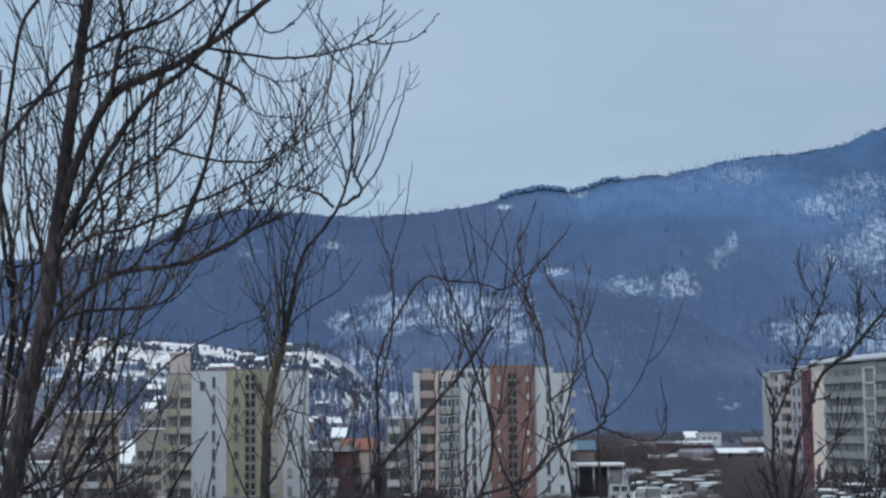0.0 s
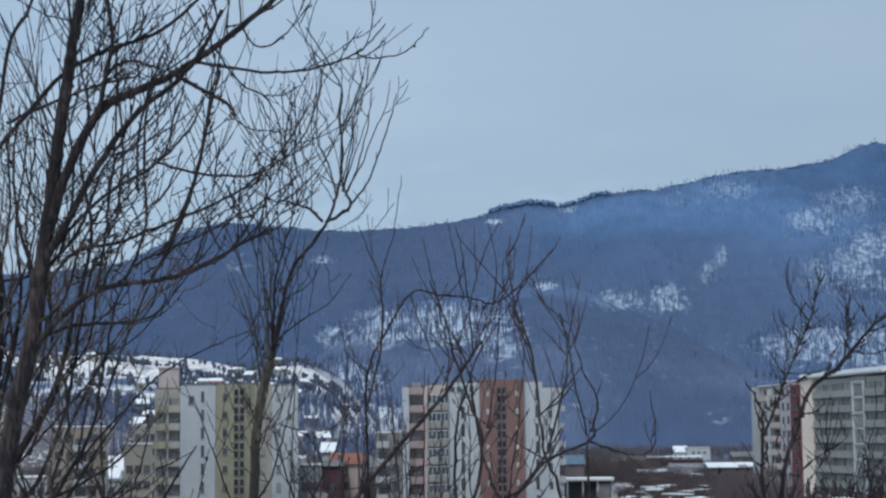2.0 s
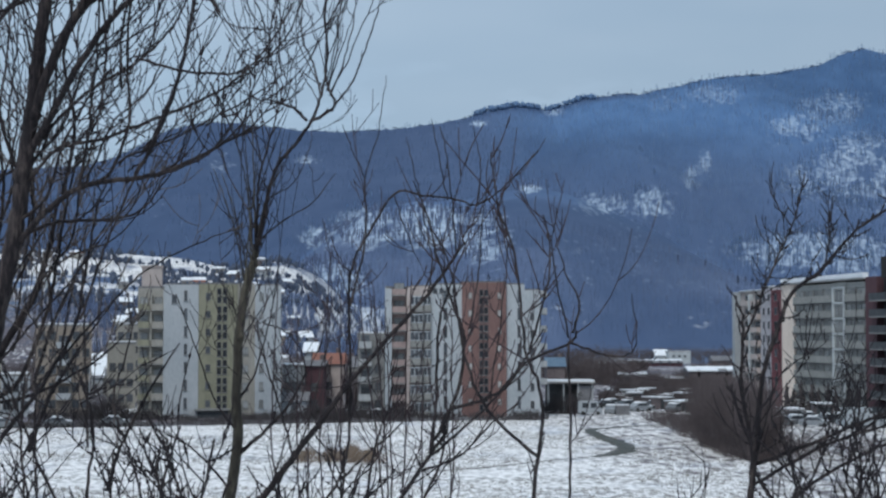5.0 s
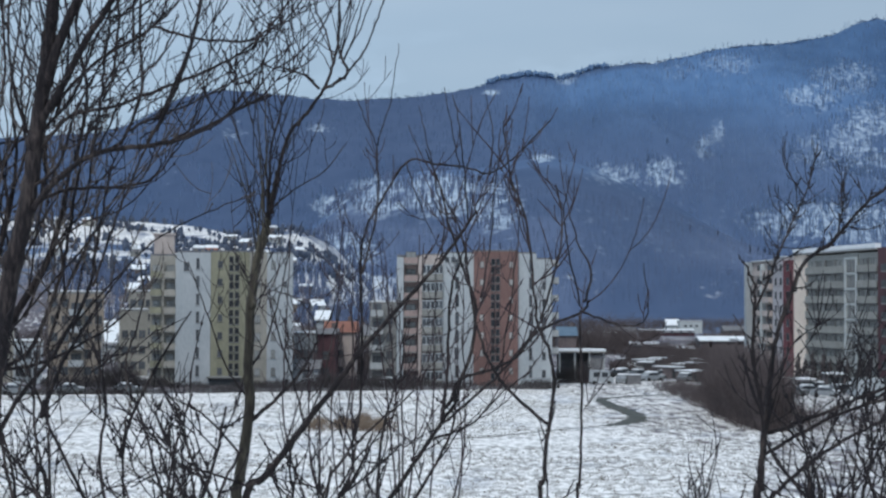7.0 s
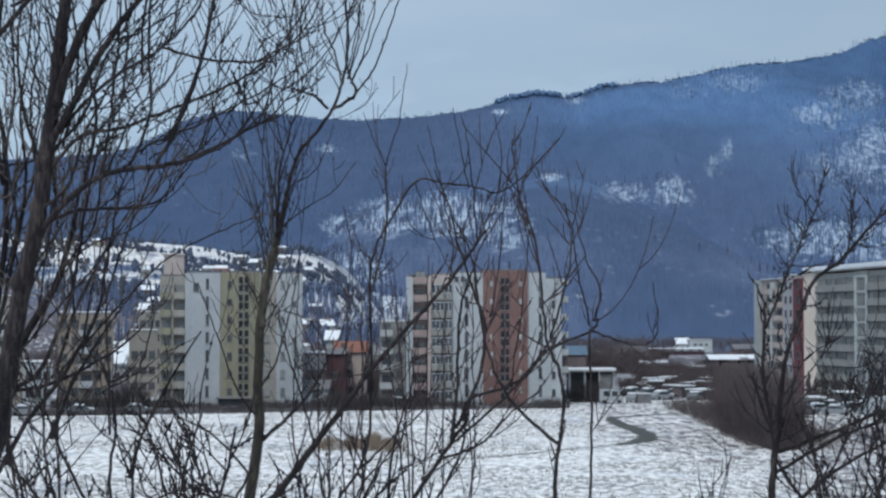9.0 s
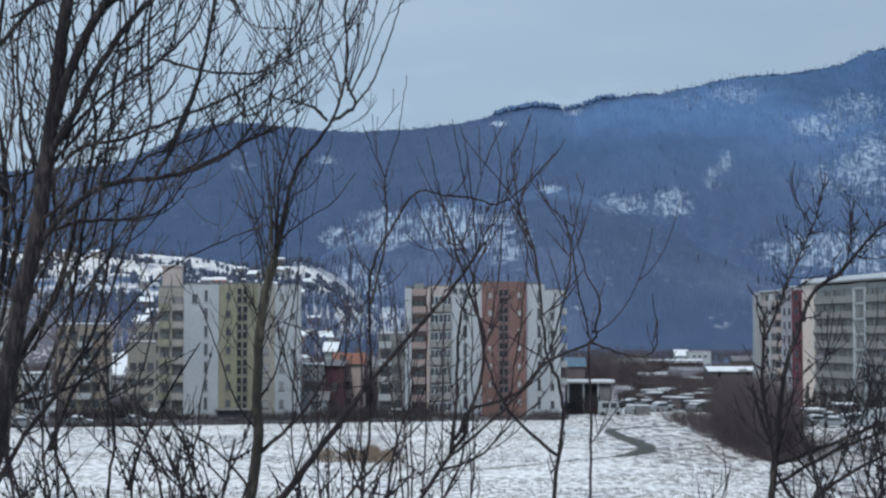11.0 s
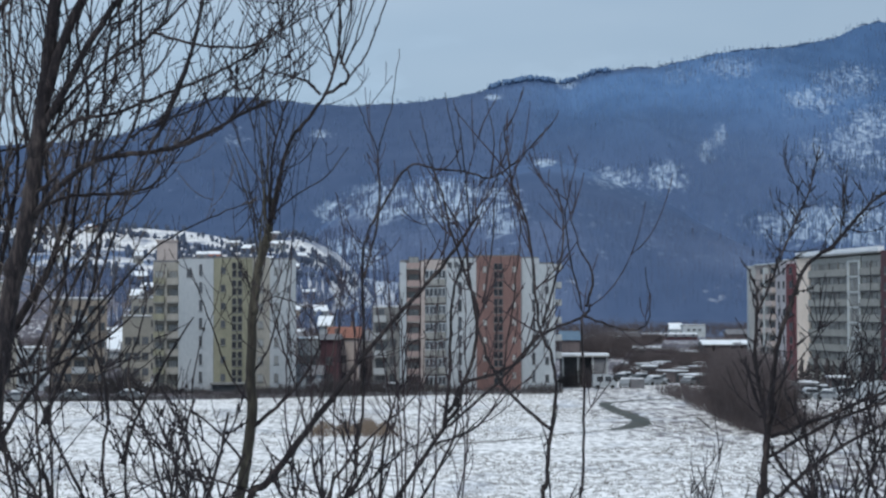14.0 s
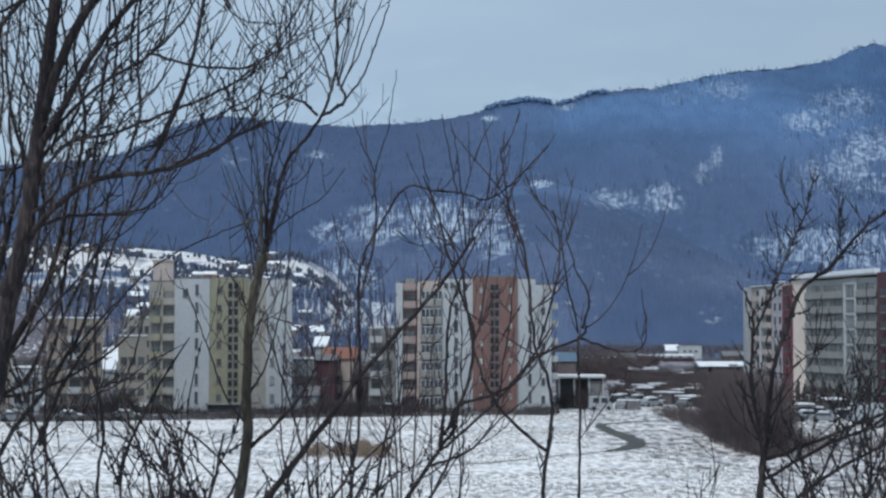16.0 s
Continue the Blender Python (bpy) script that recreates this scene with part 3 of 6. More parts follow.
LILAC_WALL = material("lilac_grey_render", ((0.36, 0.345, 0.365), (0.46, 0.445, 0.465)), 0.35, 0.9, 0.1, (1, 1, 0.4), 9)
LOGGIA_WALL = material("pinkish_brown_render", ((0.26, 0.2, 0.19), (0.36, 0.285, 0.265)), 0.35, 0.9, 0.1, (1, 1, 0.4), 9)
PALE_WALL = material("bright_white_render", ((0.42, 0.45, 0.455), (0.54, 0.565, 0.57)), 0.4, 0.85, 0.1)
VEILED = material("veiled_glass", ((0.25, 0.256, 0.24), (0.36, 0.362, 0.345)), 0.8, 0.25, 0, vary=0.25, gloss=0.5)
CURTAIN = material("curtained_glass", ((0.21, 0.22, 0.22), (0.30, 0.31, 0.305)), 0.8, 0.2, 0, vary=0.3, gloss=0.5)


def windows(building, xs, zs, y, w, h, bars=1, glazing=None):
    """A grid of windows on a wall that faces -y."""
    if (w, h, bars) not in WINDOWS:
        WINDOWS[w, h, bars] = window_mesh(w, h, bars)
    frame_mesh, pane_mesh, sill_mesh = WINDOWS[w, h, bars]
    for x in xs:
        for z in zs:
            one = part("window", frame_mesh, None, building, at=(x, y, z))
            glass = part("pane", pane_mesh, None, one)
            if glazing:
                glass.material_slots[0].link, glass.material_slots[0].material = "OBJECT", glazing
            part("sill", sill_mesh, None, one)


def storeys(first, step, count):
    return [first + step * i for i in range(count)]


def balcony_mesh(w, deep, mat_rail, rail=1.0):
    slab = Shape().box(-w / 2, w / 2, -deep, 0.02, -0.16, 0).mesh("balcony", CONCRETE)
    r = Shape().box(-w / 2, w / 2, -deep, -deep + 0.08, 0.003, rail).box(-w / 2, -w / 2 + 0.08, -deep + 0.083, 0, 0.003, rail).box(w / 2 - 0.08, w / 2, -deep + 0.083, 0, 0.003, rail)
    return slab, r.mesh("parapet", mat_rail)


def balconies(building, x, zs, y, w, deep, mat_rail, rail=1.0, glazing=None):
    slab, parapet = balcony_mesh(w, deep, mat_rail, rail)
    door = window_mesh(w * 0.7, 2.0, 2)
    for z in zs:
        b = part("balcony", slab, None, building, at=(x, y, z))
        part("parapet", parapet, None, b)
        glass = part("pane", door[1], None, part("balcony_door", door[0], None, building, at=(x, y, z + 0.05)))
        if glazing:
            glass.material_slots[0].link, glass.material_slots[0].material = "OBJECT", glazing


def wall(building, x0, x1, z1, y0, y1, mat, label="", z0=-0.6):
    return part("wall", Shape().box(x0, x1, y0, y1, z0, z1), mat, building, label)


def roof(building, x0, x1, y0, y1, z, thick=0.35, mat=None, snow=True):
    cap = part("roof", Shape().box(x0 - 0.15, x1 + 0.15, y0 - 0.15, y1 + 0.15, z + 0.004, z + thick), mat or CONCRETE, building)
    if snow:
        part("snow_layer", Shape().box(x0, x1, y0, y1, z + thick + 0.004, z + thick + 0.16), SNOW, cap)


def glazed_bay(building, x0, x1, z, y, deep):
    """A balcony closed in with framed glass over a panelled parapet."""
    bay = part("balcony", Shape().box(x0, x1, y - deep, y - 0.003, z, z + 0.2), CONCRETE, building)
    part("parapet", Shape().box(x0 + 0.04, x1 - 0.04, y - deep + 0.02, y - deep + 0.1, z + 0.203, z + 1.05), GREEN_PANEL, bay)
    n = max(2, round((x1 - x0) / 0.7))
    xs = sorted(v for i in range(n + 1) for v in (x0 + (x1 - x0) * i / n - 0.06, x0 + (x1 - x0) * i / n + 0.06))
    xs[0], xs[-1] = x0, x1
    part("glazing_frame", lattice_frame(xs, [z + 1.053, z + 1.17, z + 2.35, z + 2.5], {(2 * i + 1, 1) for i in range(n)}, y - deep, y - deep + 0.08), WHITE_WALL, bay)
    part("pane", Shape().box(x0 + 0.05, x1 - 0.05, y - deep + 0.03, y - deep + 0.05, z + 1.1, z + 2.4), PANE, bay)
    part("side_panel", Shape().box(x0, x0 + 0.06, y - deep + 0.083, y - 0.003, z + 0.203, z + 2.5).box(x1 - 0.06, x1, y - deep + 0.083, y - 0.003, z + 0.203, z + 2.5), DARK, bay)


# ---- white and olive block ----
b = thing("apartment_building", (-44.68, 267, 0), "eight-storey block of flats rendered in white and olive", "building", turn=7)
wall(b, 0.0, 4.2, 20.4, 1.6, 13, BEIGE_WALL, "greyish-beige rendered wall")
wall(b, 4.2, 9.5, 20.9, 0.0, 13, WHITE_WALL, "white rendered wall")
wall(b, 9.5, 15.6, 21.0, 0.12, 13, OLIVE_WALL, "olive rendered wall")
wall(b, 15.6, 18.4, 21.0, 0.35, 13, BEIGE_WALL, "beige rendered wall")
wall(b, 18.4, 22.5, 20.8, 0.0, 13, WHITE_WALL, "white rendered wall")
for x0, x1, z in ((0, 4.1, 20.4), (4.2, 9.4, 20.9), (9.5, 15.5, 21.0), (15.6, 18.3, 21.0), (18.4, 22.5, 20.8)):
    roof(b, x0 + 0.15, x1 - 0.15, 1.75, 12.8, z, 0.3, ROOF_GREY, False)
balconies(b, 0.95, storeys(2.8, 2.82, 6), 1.6, 1.7, 1.2, OLIVE_WALL, 1.0, CURTAIN)
part("pier", Shape().box(4.0, 4.197, 0.3, 1.597, -0.6, 20.2), WHITE_WALL, b, "white corner pier")
balconies(b, 3.15, storeys(2.8, 2.82, 6), 1.6, 1.8, 1.3, BEIGE_WALL, 1.0, CURTAIN)
wall(b, 1.85, 2.2, 19.6, 0.9, 1.6, BEIGE_WALL)
windows(b, (7.5,), storeys(1.4, 2.82, 7), 0.0, 0.5, 1.7, 0)
windows(b, (5.7,), (18.0,), 0.0, 0.8, 1.3)
windows(b, (11.0,), storeys(1.6, 2.82, 7), 0.12, 0.75, 1.1)
windows(b, (12.75, 13.65), [z + k for z in storeys(1.1, 2.82, 7) for k in (0, 1.3)], 0.12, 0.7, 1.02, 0, DARK_PANE)
windows(b, (16.9,), storeys(1.4, 2.82, 7), 0.35, 0.9, 1.2, 1, CURTAIN)
windows(b, (19.4,), storeys(1.4, 2.82, 7), 0.0, 0.7, 1.3, 1, CURTAIN)
windows(b, (21.3,), storeys(4.2, 5.64, 3), 0.0, 0.5, 0.9)
part("entrance", Shape().box(9.4, 14.2, -2.2, 0.1, -0.6, 1.15), DARK, b, "dark glazed ground-floor entrance")
part("canopy", Shape().box(9.0, 14.4, -2.7, 0.1, 1.154, 1.4), CONCRETE, b, "pale concrete canopy")
hut = part("roof_hut", Shape().box(0.4, 3.6, 6, 11, 20.4, 23.9).box(0.2, 3.8, 5.8, 11.2, 23.9, 24.15), PINK_WALL, b, "pinkish stair hut on the roof")

# ---- terracotta and white block ----
b = thing("apartment_building", (-5.79, 267, 0), "eight-storey block of flats with a terracotta stair bay", "building")
wall(b, 0.0, 1.05, 20.3, -0.3, 13, WHITE_WALL, "white rendered pier")
wall(b, 1.05, 3.4, 20.0, 1.3, 13, LOGGIA_WALL, "pinkish-brown loggia wall")
wall(b, 3.4, 3.95, 20.4, -0.3, 13, PINK_WALL, "pinkish pier")
wall(b, 3.95, 7.3, 20.6, 0.2, 13, PINK_WALL, "pinkish rendered wall")
wall(b, 7.3, 12.1, 20.9, 0.0, 13, WHITE_WALL, "white rendered wall")
wall(b, 12.1, 19.1, 21.2, -0.45, 13, ORANGE_WALL, "terracotta stair bay")
wall(b, 19.1, 22.0, 20.9, 0.0, 13, WHITE_WALL, "white rendered wall")
wall(b, 22.0, 24.5, 20.0, 0.1, 13, WHITE_WALL, "white rendered wall")
for x0, x1, z in ((0, 3.9, 20.4), (3.95, 7.2, 20.6), (7.3, 12.0, 20.9), (12.1, 19.0, 21.2), (19.1, 21.9, 20.9), (22.0, 24.5, 20.0)):
    roof(b, x0 + 0.15, x1 - 0.15, 1.6, 12.8, z, 0.3, ROOF_GREY, False)
for z in storeys(2.6, 2.78, 7):
    s = part("balcony", Shape().box(1.06, 3.39, 0.0, 1.3, z - 0.18, z), CONCRETE, b)
    part("parapet", Shape().box(1.06, 3.39, -0.02, 0.08, z + 0.003, z + 0.95), LOGGIA_WALL, s)
    glass = part("pane", WINDOWS.setdefault((1.6, 1.6, 1), window_mesh(1.6, 1.6, 1))[1], None, part("balcony_door", WINDOWS[1.6, 1.6, 1][0], None, b, at=(2.2, 1.3, z + 0.3)))
    glass.material_slots[0].link, glass.material_slots[0].material = "OBJECT", CURTAIN
for i, z in enumerate(storeys(-0.1, 2.78, 7)):
    glazed_bay(b, 4.0, 6.0, z, 0.2, 1.1)
    glazed_bay(b, 6.08, 7.25, z + 0.05, 0.2, 0.6)
windows(b, (9.5,), storeys(1.4, 2.78, 7), 0.0, 0.6, 1.9, 0)
windows(b, (7.9, 8.9, 9.9, 10.9), (19.5,), 0.0, 0.7, 0.8)
windows(b, (13.4, 18.0), storeys(2.0, 2.78, 7), -0.45, 0.62, 0.95, 0, PALE_PANE)
windows(b, (15.15, 15.9), [z + k for z in storeys(1.1, 2.78, 7) for k in (0, 1.3)], -0.45, 0.66, 1.02, 0, DARK_PANE)
windows(b, (21.1,), storeys(1.4, 2.78, 7), 0.0, 0.5, 1.9, 0)
windows(b, (23.2,), storeys(1.4, 2.78, 6), 0.1, 0.6, 1.2)
for z in storeys(5.2, 2.78, 6):
    s = part("balcony", Shape().box(24.503, 25.6, 1.0, 4.0, z - 0.16, z), CONCRETE, b)
    part("parapet", Shape().box(24.503, 25.6, 1.0, 1.08, z + 0.003, z + 0.9).box(25.52, 25.6, 1.083, 4.0, z + 0.003, z + 0.9), GREY_WALL, s)
wing = thing("apartment_building", (-10.17, 270, 0), "lower grey-white wing of flats with balconies", "building")
wall(wing, 0, 4.2, 12.9, 0, 11, CONCRETE)
roof(wing, 0, 4.1, 0.2, 10.8, 12.9)
balconies(wing, 1.2, storeys(2.6, 2.78, 4), 0, 2.0, 1.0, GREY_WALL)
windows(wing, (3.2,), storeys(1.3, 2.78, 4), 0, 1.1, 1.4)

# ---- grey-green block beyond the thicket, seen along its front ----
b = thing("apartment_building", (64.1, 300, 0), "long grey-green block of flats with a cream end bay", "building", turn=-80.7)
wall(b, 0.0, 5.8, 21.7, -0.3, 13, CREAM_WALL, "cream rendered end bay")
wall(b, 5.8, 22.4, 21.4, 0.0, 13, GREEN_WALL, "grey-green rendered wall")
wall(b, 22.4, 27.6, 21.5, -0.2, 13, GREEN_WALL, "stair bay")
wall(b, 27.6, 35.5, 21.4, 0.0, 13, GREEN_WALL, "grey-green rendered wall")
wall(b, 35.5, 39.7, 22.0, -0.3, 13, RED_WALL, "dark red rendered pier")
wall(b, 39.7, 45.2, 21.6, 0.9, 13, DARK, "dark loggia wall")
wall(b, 45.2, 46.2, 22.0, -0.9, 13, CREAM_WALL, "white pier")
wall(b, 46.2, 66.0, 21.8, -0.5, 13, GREY_WALL, "grey rendered wall")
part("flue", Shape().box(42.0, 45.0, -0.6, 1.4, 21.6, 24.9), RUBBER, b, "black roof flue")
roof(b, 0.2, 35.3, -0.5, 12.8, 21.7, 0.22)
part("snow_bank", Shape().box(0.3, 35.2, -0.62, 0.4, 22.09, 22.75), SNOW, b, "thick snow along the roof edge")
windows(b, storeys(48, 3.2, 6), storeys(1.9, 2.5, 8), -0.5, 1.4, 1.5)
for z in storeys(0.8, 2.5, 8):
    s = part("balcony", Shape().box(38.9, 45.15, -1.3, 0.897, z - 0.2, z), CONCRETE, b)
    part("parapet", Shape().box(38.9, 45.15, -1.3, -1.2, z + 0.003, z + 1.1), DARK, s)
    for x0, x1 in ((5.85, 22.35), (27.65, 35.45)):
        # Slab coloured dark to draw the thin shadow line between the rows.
        s = part("balcony", Shape().box(x0, x1, -0.5, -0.003, z - 0.22, z), DARK, b)
        part("parapet", Shape().box(x0, x1, -0.5, -0.42, z + 0.003, z + 1.15), GREEN_PANEL, s)
        n = round((x1 - x0) / 2.1)
        windows(b, [x0 + (x1 - x0) * (i + 0.5) / n for i in range(n)], (z + 0.75,), 0.0, 1.75, 1.4, 1, VEILED)
        for i in range(1, n // 2):
            part("mullion", Shape().box(x0 + (x1 - x0) * 2 * i / n - 0.12, x0 + (x1 - x0) * 2 * i / n + 0.12, -0.3, -0.003, z + 0.003, z + 2.27), CONCRETE, b)
    frame_bars = Shape().box(22.45, 23.0, -0.4, -0.203, z, z + 2.45).box(27.0, 27.55, -0.4, -0.203, z, z + 2.45).box(23.003, 26.997, -0.4, -0.203, z + 2.2, z + 2.45)
    part("stair_frame", frame_bars, PALE_WALL, b, "white concrete stair window frame")
    windows(b, (24.2, 25.8), (z + 0.15,), -0.2, 1.2, 1.75, 0, CURTAIN)
b = thing("apartment_building", (60.65, 325.5, 0), "recessed pale block of flats with a dark red strip", "building", turn=-80.7)
wall(b, 0.0, 12.7, 21.0, 0.5, 12, PINK_WALL)
wall(b, 12.7, 18.4, 21.5, 0.0, 12, LILAC_WALL, "pale lilac-grey rendered wall")
wall(b, 18.4, 23.6, 21.0, -0.2, 12, RED_STRIP, "dark red rendered strip")
roof(b, 0.3, 12.5, 0.3, 11.8, 21.0, 0.2)
roof(b, 12.9, 18.2, 0.1, 11.8, 21.5, 0.2)
part("pier", Shape().box(-0.3, 0.9, -0.9, 0.497, -0.6, 21.1), WHITE_WALL, b, "white pier")
balconies(b, 4.6, storeys(0.9, 2.5, 8), 0.5, 3.6, 0.9, PINK_WALL, 1.0)
balconies(b, 9.8, storeys(0.9, 2.5, 8), 0.5, 3.6, 0.9, PINK_WALL, 1.0)
part("pier", Shape().box(7.0, 7.6, -0.4, 0.497, -0.6, 20.6), PALE_WALL, b, "white pier")
windows(b, (14.3, 16.8), storeys(1.6, 2.5, 8), 0.0, 1.0, 1.3, 0)
windows(b, (20.8,), storeys(1.6, 2.5, 8), -0.2, 1.4, 1.3, 0)


# ---- plainer blocks on the far side of the field ----
def plain_block(label, x, y, w, h, deep, mat, cols, bal=None):
    b = thing("apartment_building", (x, y, 0), label, "building", turn=math.degrees(math.atan2(-x - w / 2, y)))
    wall(b, 0, w, h, 0, deep, mat)
    roof(b, 0, w, 0.1, deep, h)
    n = int((h - 0.6) / 2.75)
    windows(b, [w * c for c in cols], storeys(1.2, 2.75, n), 0, 1.15, 1.35)
    if bal:
        balconies(b, w * bal, storeys(2.6, 2.75, n - 1), 0, 2.4, 1.1, WHITE_WALL)
    return b


plain_block("tan block of flats behind bare bushes", -62.33, 275, 8.8, 14.37, 12, TAN_WALL, (0.1, 0.3, 0.72, 0.9), 0.5)
plain_block("pale beige block of flats", -76.43, 272, 9.067, 17.07, 12, BEIGE_WALL, (0.12, 0.34, 0.82), 0.58)
plain_block("low white-green block beside the beige one", -66.69, 270, 4.5, 6.45, 9, WHITE_WALL, (0.2, 0.5, 0.8))
plain_block("small beige block of flats", -55.5, 300, 5.0, 11.4, 10, BEIGE_WALL, (0.2, 0.5, 0.8))
plain_block("pale grey block of flats", -59.4, 330, 4.95, 14.86, 10, BEIGE_WALL, (0.2, 0.5, 0.8))
plain_block("grey rendered block beside the red house", -22.87, 280, 3.92, 7.69, 9, GREY_WALL, (0.2, 0.5, 0.8))


# ---- houses ----
def house(label, x, y, w, deep, eaves, ridge, wall_mat, roof_mat, snow=0.0, turn=0.0, z=None):
    h = thing("house", (x, y, ground_z(x, y) if z is None else z), label, "house", turn=turn)
    k = w / 2
    gable = Shape().prism(((-k, -1.5), (k, -1.5), (k, eaves), (0, ridge), (-k, eaves)), -deep / 2, deep / 2) if turn > 45 else Shape().box(-k, k, -deep / 2, deep / 2, -1.5, eaves)
    part("wall", gable, wall_mat, h)
    o = 0.4
    if turn > 45:
        slope = Shape().prism(((-k - o, eaves - 0.15), (0, ridge + 0.06), (k + o, eaves - 0.15), (k + o, eaves + 0.12), (0, ridge + 0.34), (-k - o, eaves + 0.12)), -deep / 2 - o, deep / 2 + o)
        r = part("roof", slope, roof_mat, h)
    else:
        s = Shape()
        q = deep / 2 + o
        s.v += [(-k - o, -q, eaves + 0.004), (k + o, -q, eaves + 0.004), (k + o, q, eaves + 0.004), (-k - o, q, eaves + 0.004), (-k - o, 0, ridge), (k + o, 0, ridge)]
        s.f += [(0, 1, 5, 4), (2, 3, 4, 5), (3, 0, 4), (1, 2, 5), (3, 2, 1, 0)]
        r = part("roof", s, roof_mat, h)
        if snow:
            t = Shape()
            f = 1 - snow
            a, b_ = (-q + q * f, eaves + (ridge - eaves) * f), (0, ridge)
            t.v += [(-k - o, a[0], a[1] + 0.05), (k + o, a[0], a[1] + 0.05), (k + o, 0, ridge + 0.05), (-k - o, 0, ridge + 0.05), (-k - o, a[0], a[1] + 0.3), (k + o, a[0], a[1] + 0.3), (k + o, 0, ridge + 0.3), (-k - o, 0, ridge + 0.3)]
            t.f += [(0, 1, 5, 4), (4, 5, 6, 7), (2, 3, 7, 6), (1, 2, 6, 5), (3, 0, 4, 7)]
            part("snow_layer", t, SNOW, r)
    n = max(1, int(w / 3.2))
    xs = [-k + w * (i + 0.5) / n for i in range(n)]
    windows(h, xs, [1.0] + ([3.8] if eaves > 5.2 else []), -deep / 2, 1.1, 1.3)
    part("chimney", Shape().box(k * 0.4, k * 0.4 + 0.7, 0.3, 1.0, eaves, ridge + 0.9), BROWN_WALL, h)
    return h


house("dark red house with a grey roof", -17.6, 283, 3.0, 8, 7.9, 8.8, RED_WALL, ROOF_GREY)
house("pinkish house with an orange tiled roof", -15.77, 292, 5.061, 9, 8.047, 9.891, PINK_WALL, ROOF_ORANGE)
house("small grey-roofed house behind the red one", -21.4, 330, 2.2, 8, 9.6, 11.3, WHITE_WALL, ROOF_GREY, 1.0)
house("low white house between the blocks", -20.44, 276, 4.0, 7, 2.4, 3.8, WHITE_WALL, ROOF_GREY)
house("house with a blue sheet roof", 32.9, 420, 4.4, 8, 5.2, 7.4, BROWN_WALL, ROOF_BLUE)
house("small white house far across the plain", 106.91, 760, 5.5, 7, 3.4, 6.0, PALE_WALL, ROOF_GREY, 1.0)
for x, w, deep_snow in ((63.47, 2.0, 1.0), (66.93, 3.73, 1.0), (70.0, 1.6, 0.5), (72.67, 1.87, 0.8)):
    house("low store with a snowy roof beyond the thicket", x, 400, w, 8, 4.356, 5.286, BROWN_WALL, ROOF_GREY, deep_snow)["group"] = "stores beyond the thicket"
house("low brown house with snow on its roof", 54.56, 440, 6.747, 6, 2.3, 3.0, BROWN_WALL, ROOF_GREY, 0.5)
house("low red-brown house with snow on its roof", 59.47, 400, 3.2, 6, 2.2, 2.8, RED_WALL, ROOF_GREY, 0.4)
house("low brown house on the plain", 66.55, 620, 14, 8, 2.6, 4.6, BROWN_WALL, ROOF_GREY, 0.0)
house("red-brown row house on the plain", 96.13, 700, 22, 9, 1.4, 2.6, RED_WALL, ROOF_GREY, 0.3)
house("long red-roofed house far across the plain", 54.51, 560, 12, 9, 2.0, 3.8, BROWN_WALL, ROOF_GREY, 0.3)
house("low brown house beyond the thicket", 122.36, 690, 9, 8, 2.4, 4.4, BROWN_WALL, ROOF_GREY)
shed = thing("warehouse", (109.0, 750, ground_z(100, 750)), "pale flat-roofed warehouse far across the plain", "warehouse")
part("wall", Shape().box(0, 10.0, 0, 9, -0.5, 5.2), PALE_WALL, shed)
roof(shed, 0, 10.0, 0.1, 9, 5.2)
windows(shed, (2.5, 5.0, 7.5), (3.0,), 0, 1.2, 0.8)

workshop = thing("workshop", (21.39, 289, 0), "open-fronted workshop with a snowy flat roof", "workshop")
part("back_wall", Shape().box(0, 7.8, 5, 5.3, -0.5, 4.7), DARK, workshop)
for x in (0.0, 2.6, 5.1, 7.5):
    part("post", Shape().box(x, x + 0.3, 0, 0.3, -0.5, 4.7), GREY_WALL, workshop)
part("side_wall", Shape().box(5.4, 7.5, 0.1, 4.99, 3.0, 4.3), ROOF_GREY, workshop)
part("side_wall", Shape().box(5.4, 7.5, 0.1, 4.99, -0.5, 2.997), ROOF_GREY, workshop)
slab = part("roof", Shape().box(-0.3, 8.1, -0.5, 5.6, 4.704, 4.95), CONCRETE, workshop)
part("snow_layer", Shape().box(-0.25, 8.0, -0.45, 5.5, 4.954, 5.3), SNOW, slab)
box = thing("container", (31.6, 276, 0), "grey steel container standing in the snow", "container")
part("body", Shape().box(0, 2.2, 0, 2.0, -0.1, 1.5), ROOF_GREY, box)
for i in range(8):
    part("rib", Shape().box(0.1 + i * 0.26, 0.2 + i * 0.26, -0.05, -0.003, 0, 1.4), ROOF_GREY, box)
part("snow_layer", Shape().box(0.05, 2.15, 0.05, 1.95, 1.504, 1.62), SNOW, box)

# houses on the snowy hillside and in the village below it
rng = random.Random(5)
made = 0
while made < 26:
    u, y = rng.uniform(-0.24, -0.065), rng.uniform(660, 1120)
    x = u * y
    w = rng.uniform(4.5, 7.5)
    house("house with a snowy roof on the hillside", x, y, w, rng.uniform(6, 8), rng.uniform(2.2, 3.4), rng.uniform(4.2, 6.0), rng.choice((TAN_WALL, BEIGE_WALL, BROWN_WALL, GREY_WALL)), rng.choice((ROOF_GREY, ROOF_GREY, ROOF_GREY, ROOF_RED)), rng.choice((0.6, 0.8, 1.0)), rng.uniform(-25, 25))["group"] = "hillside houses"
    made += 1
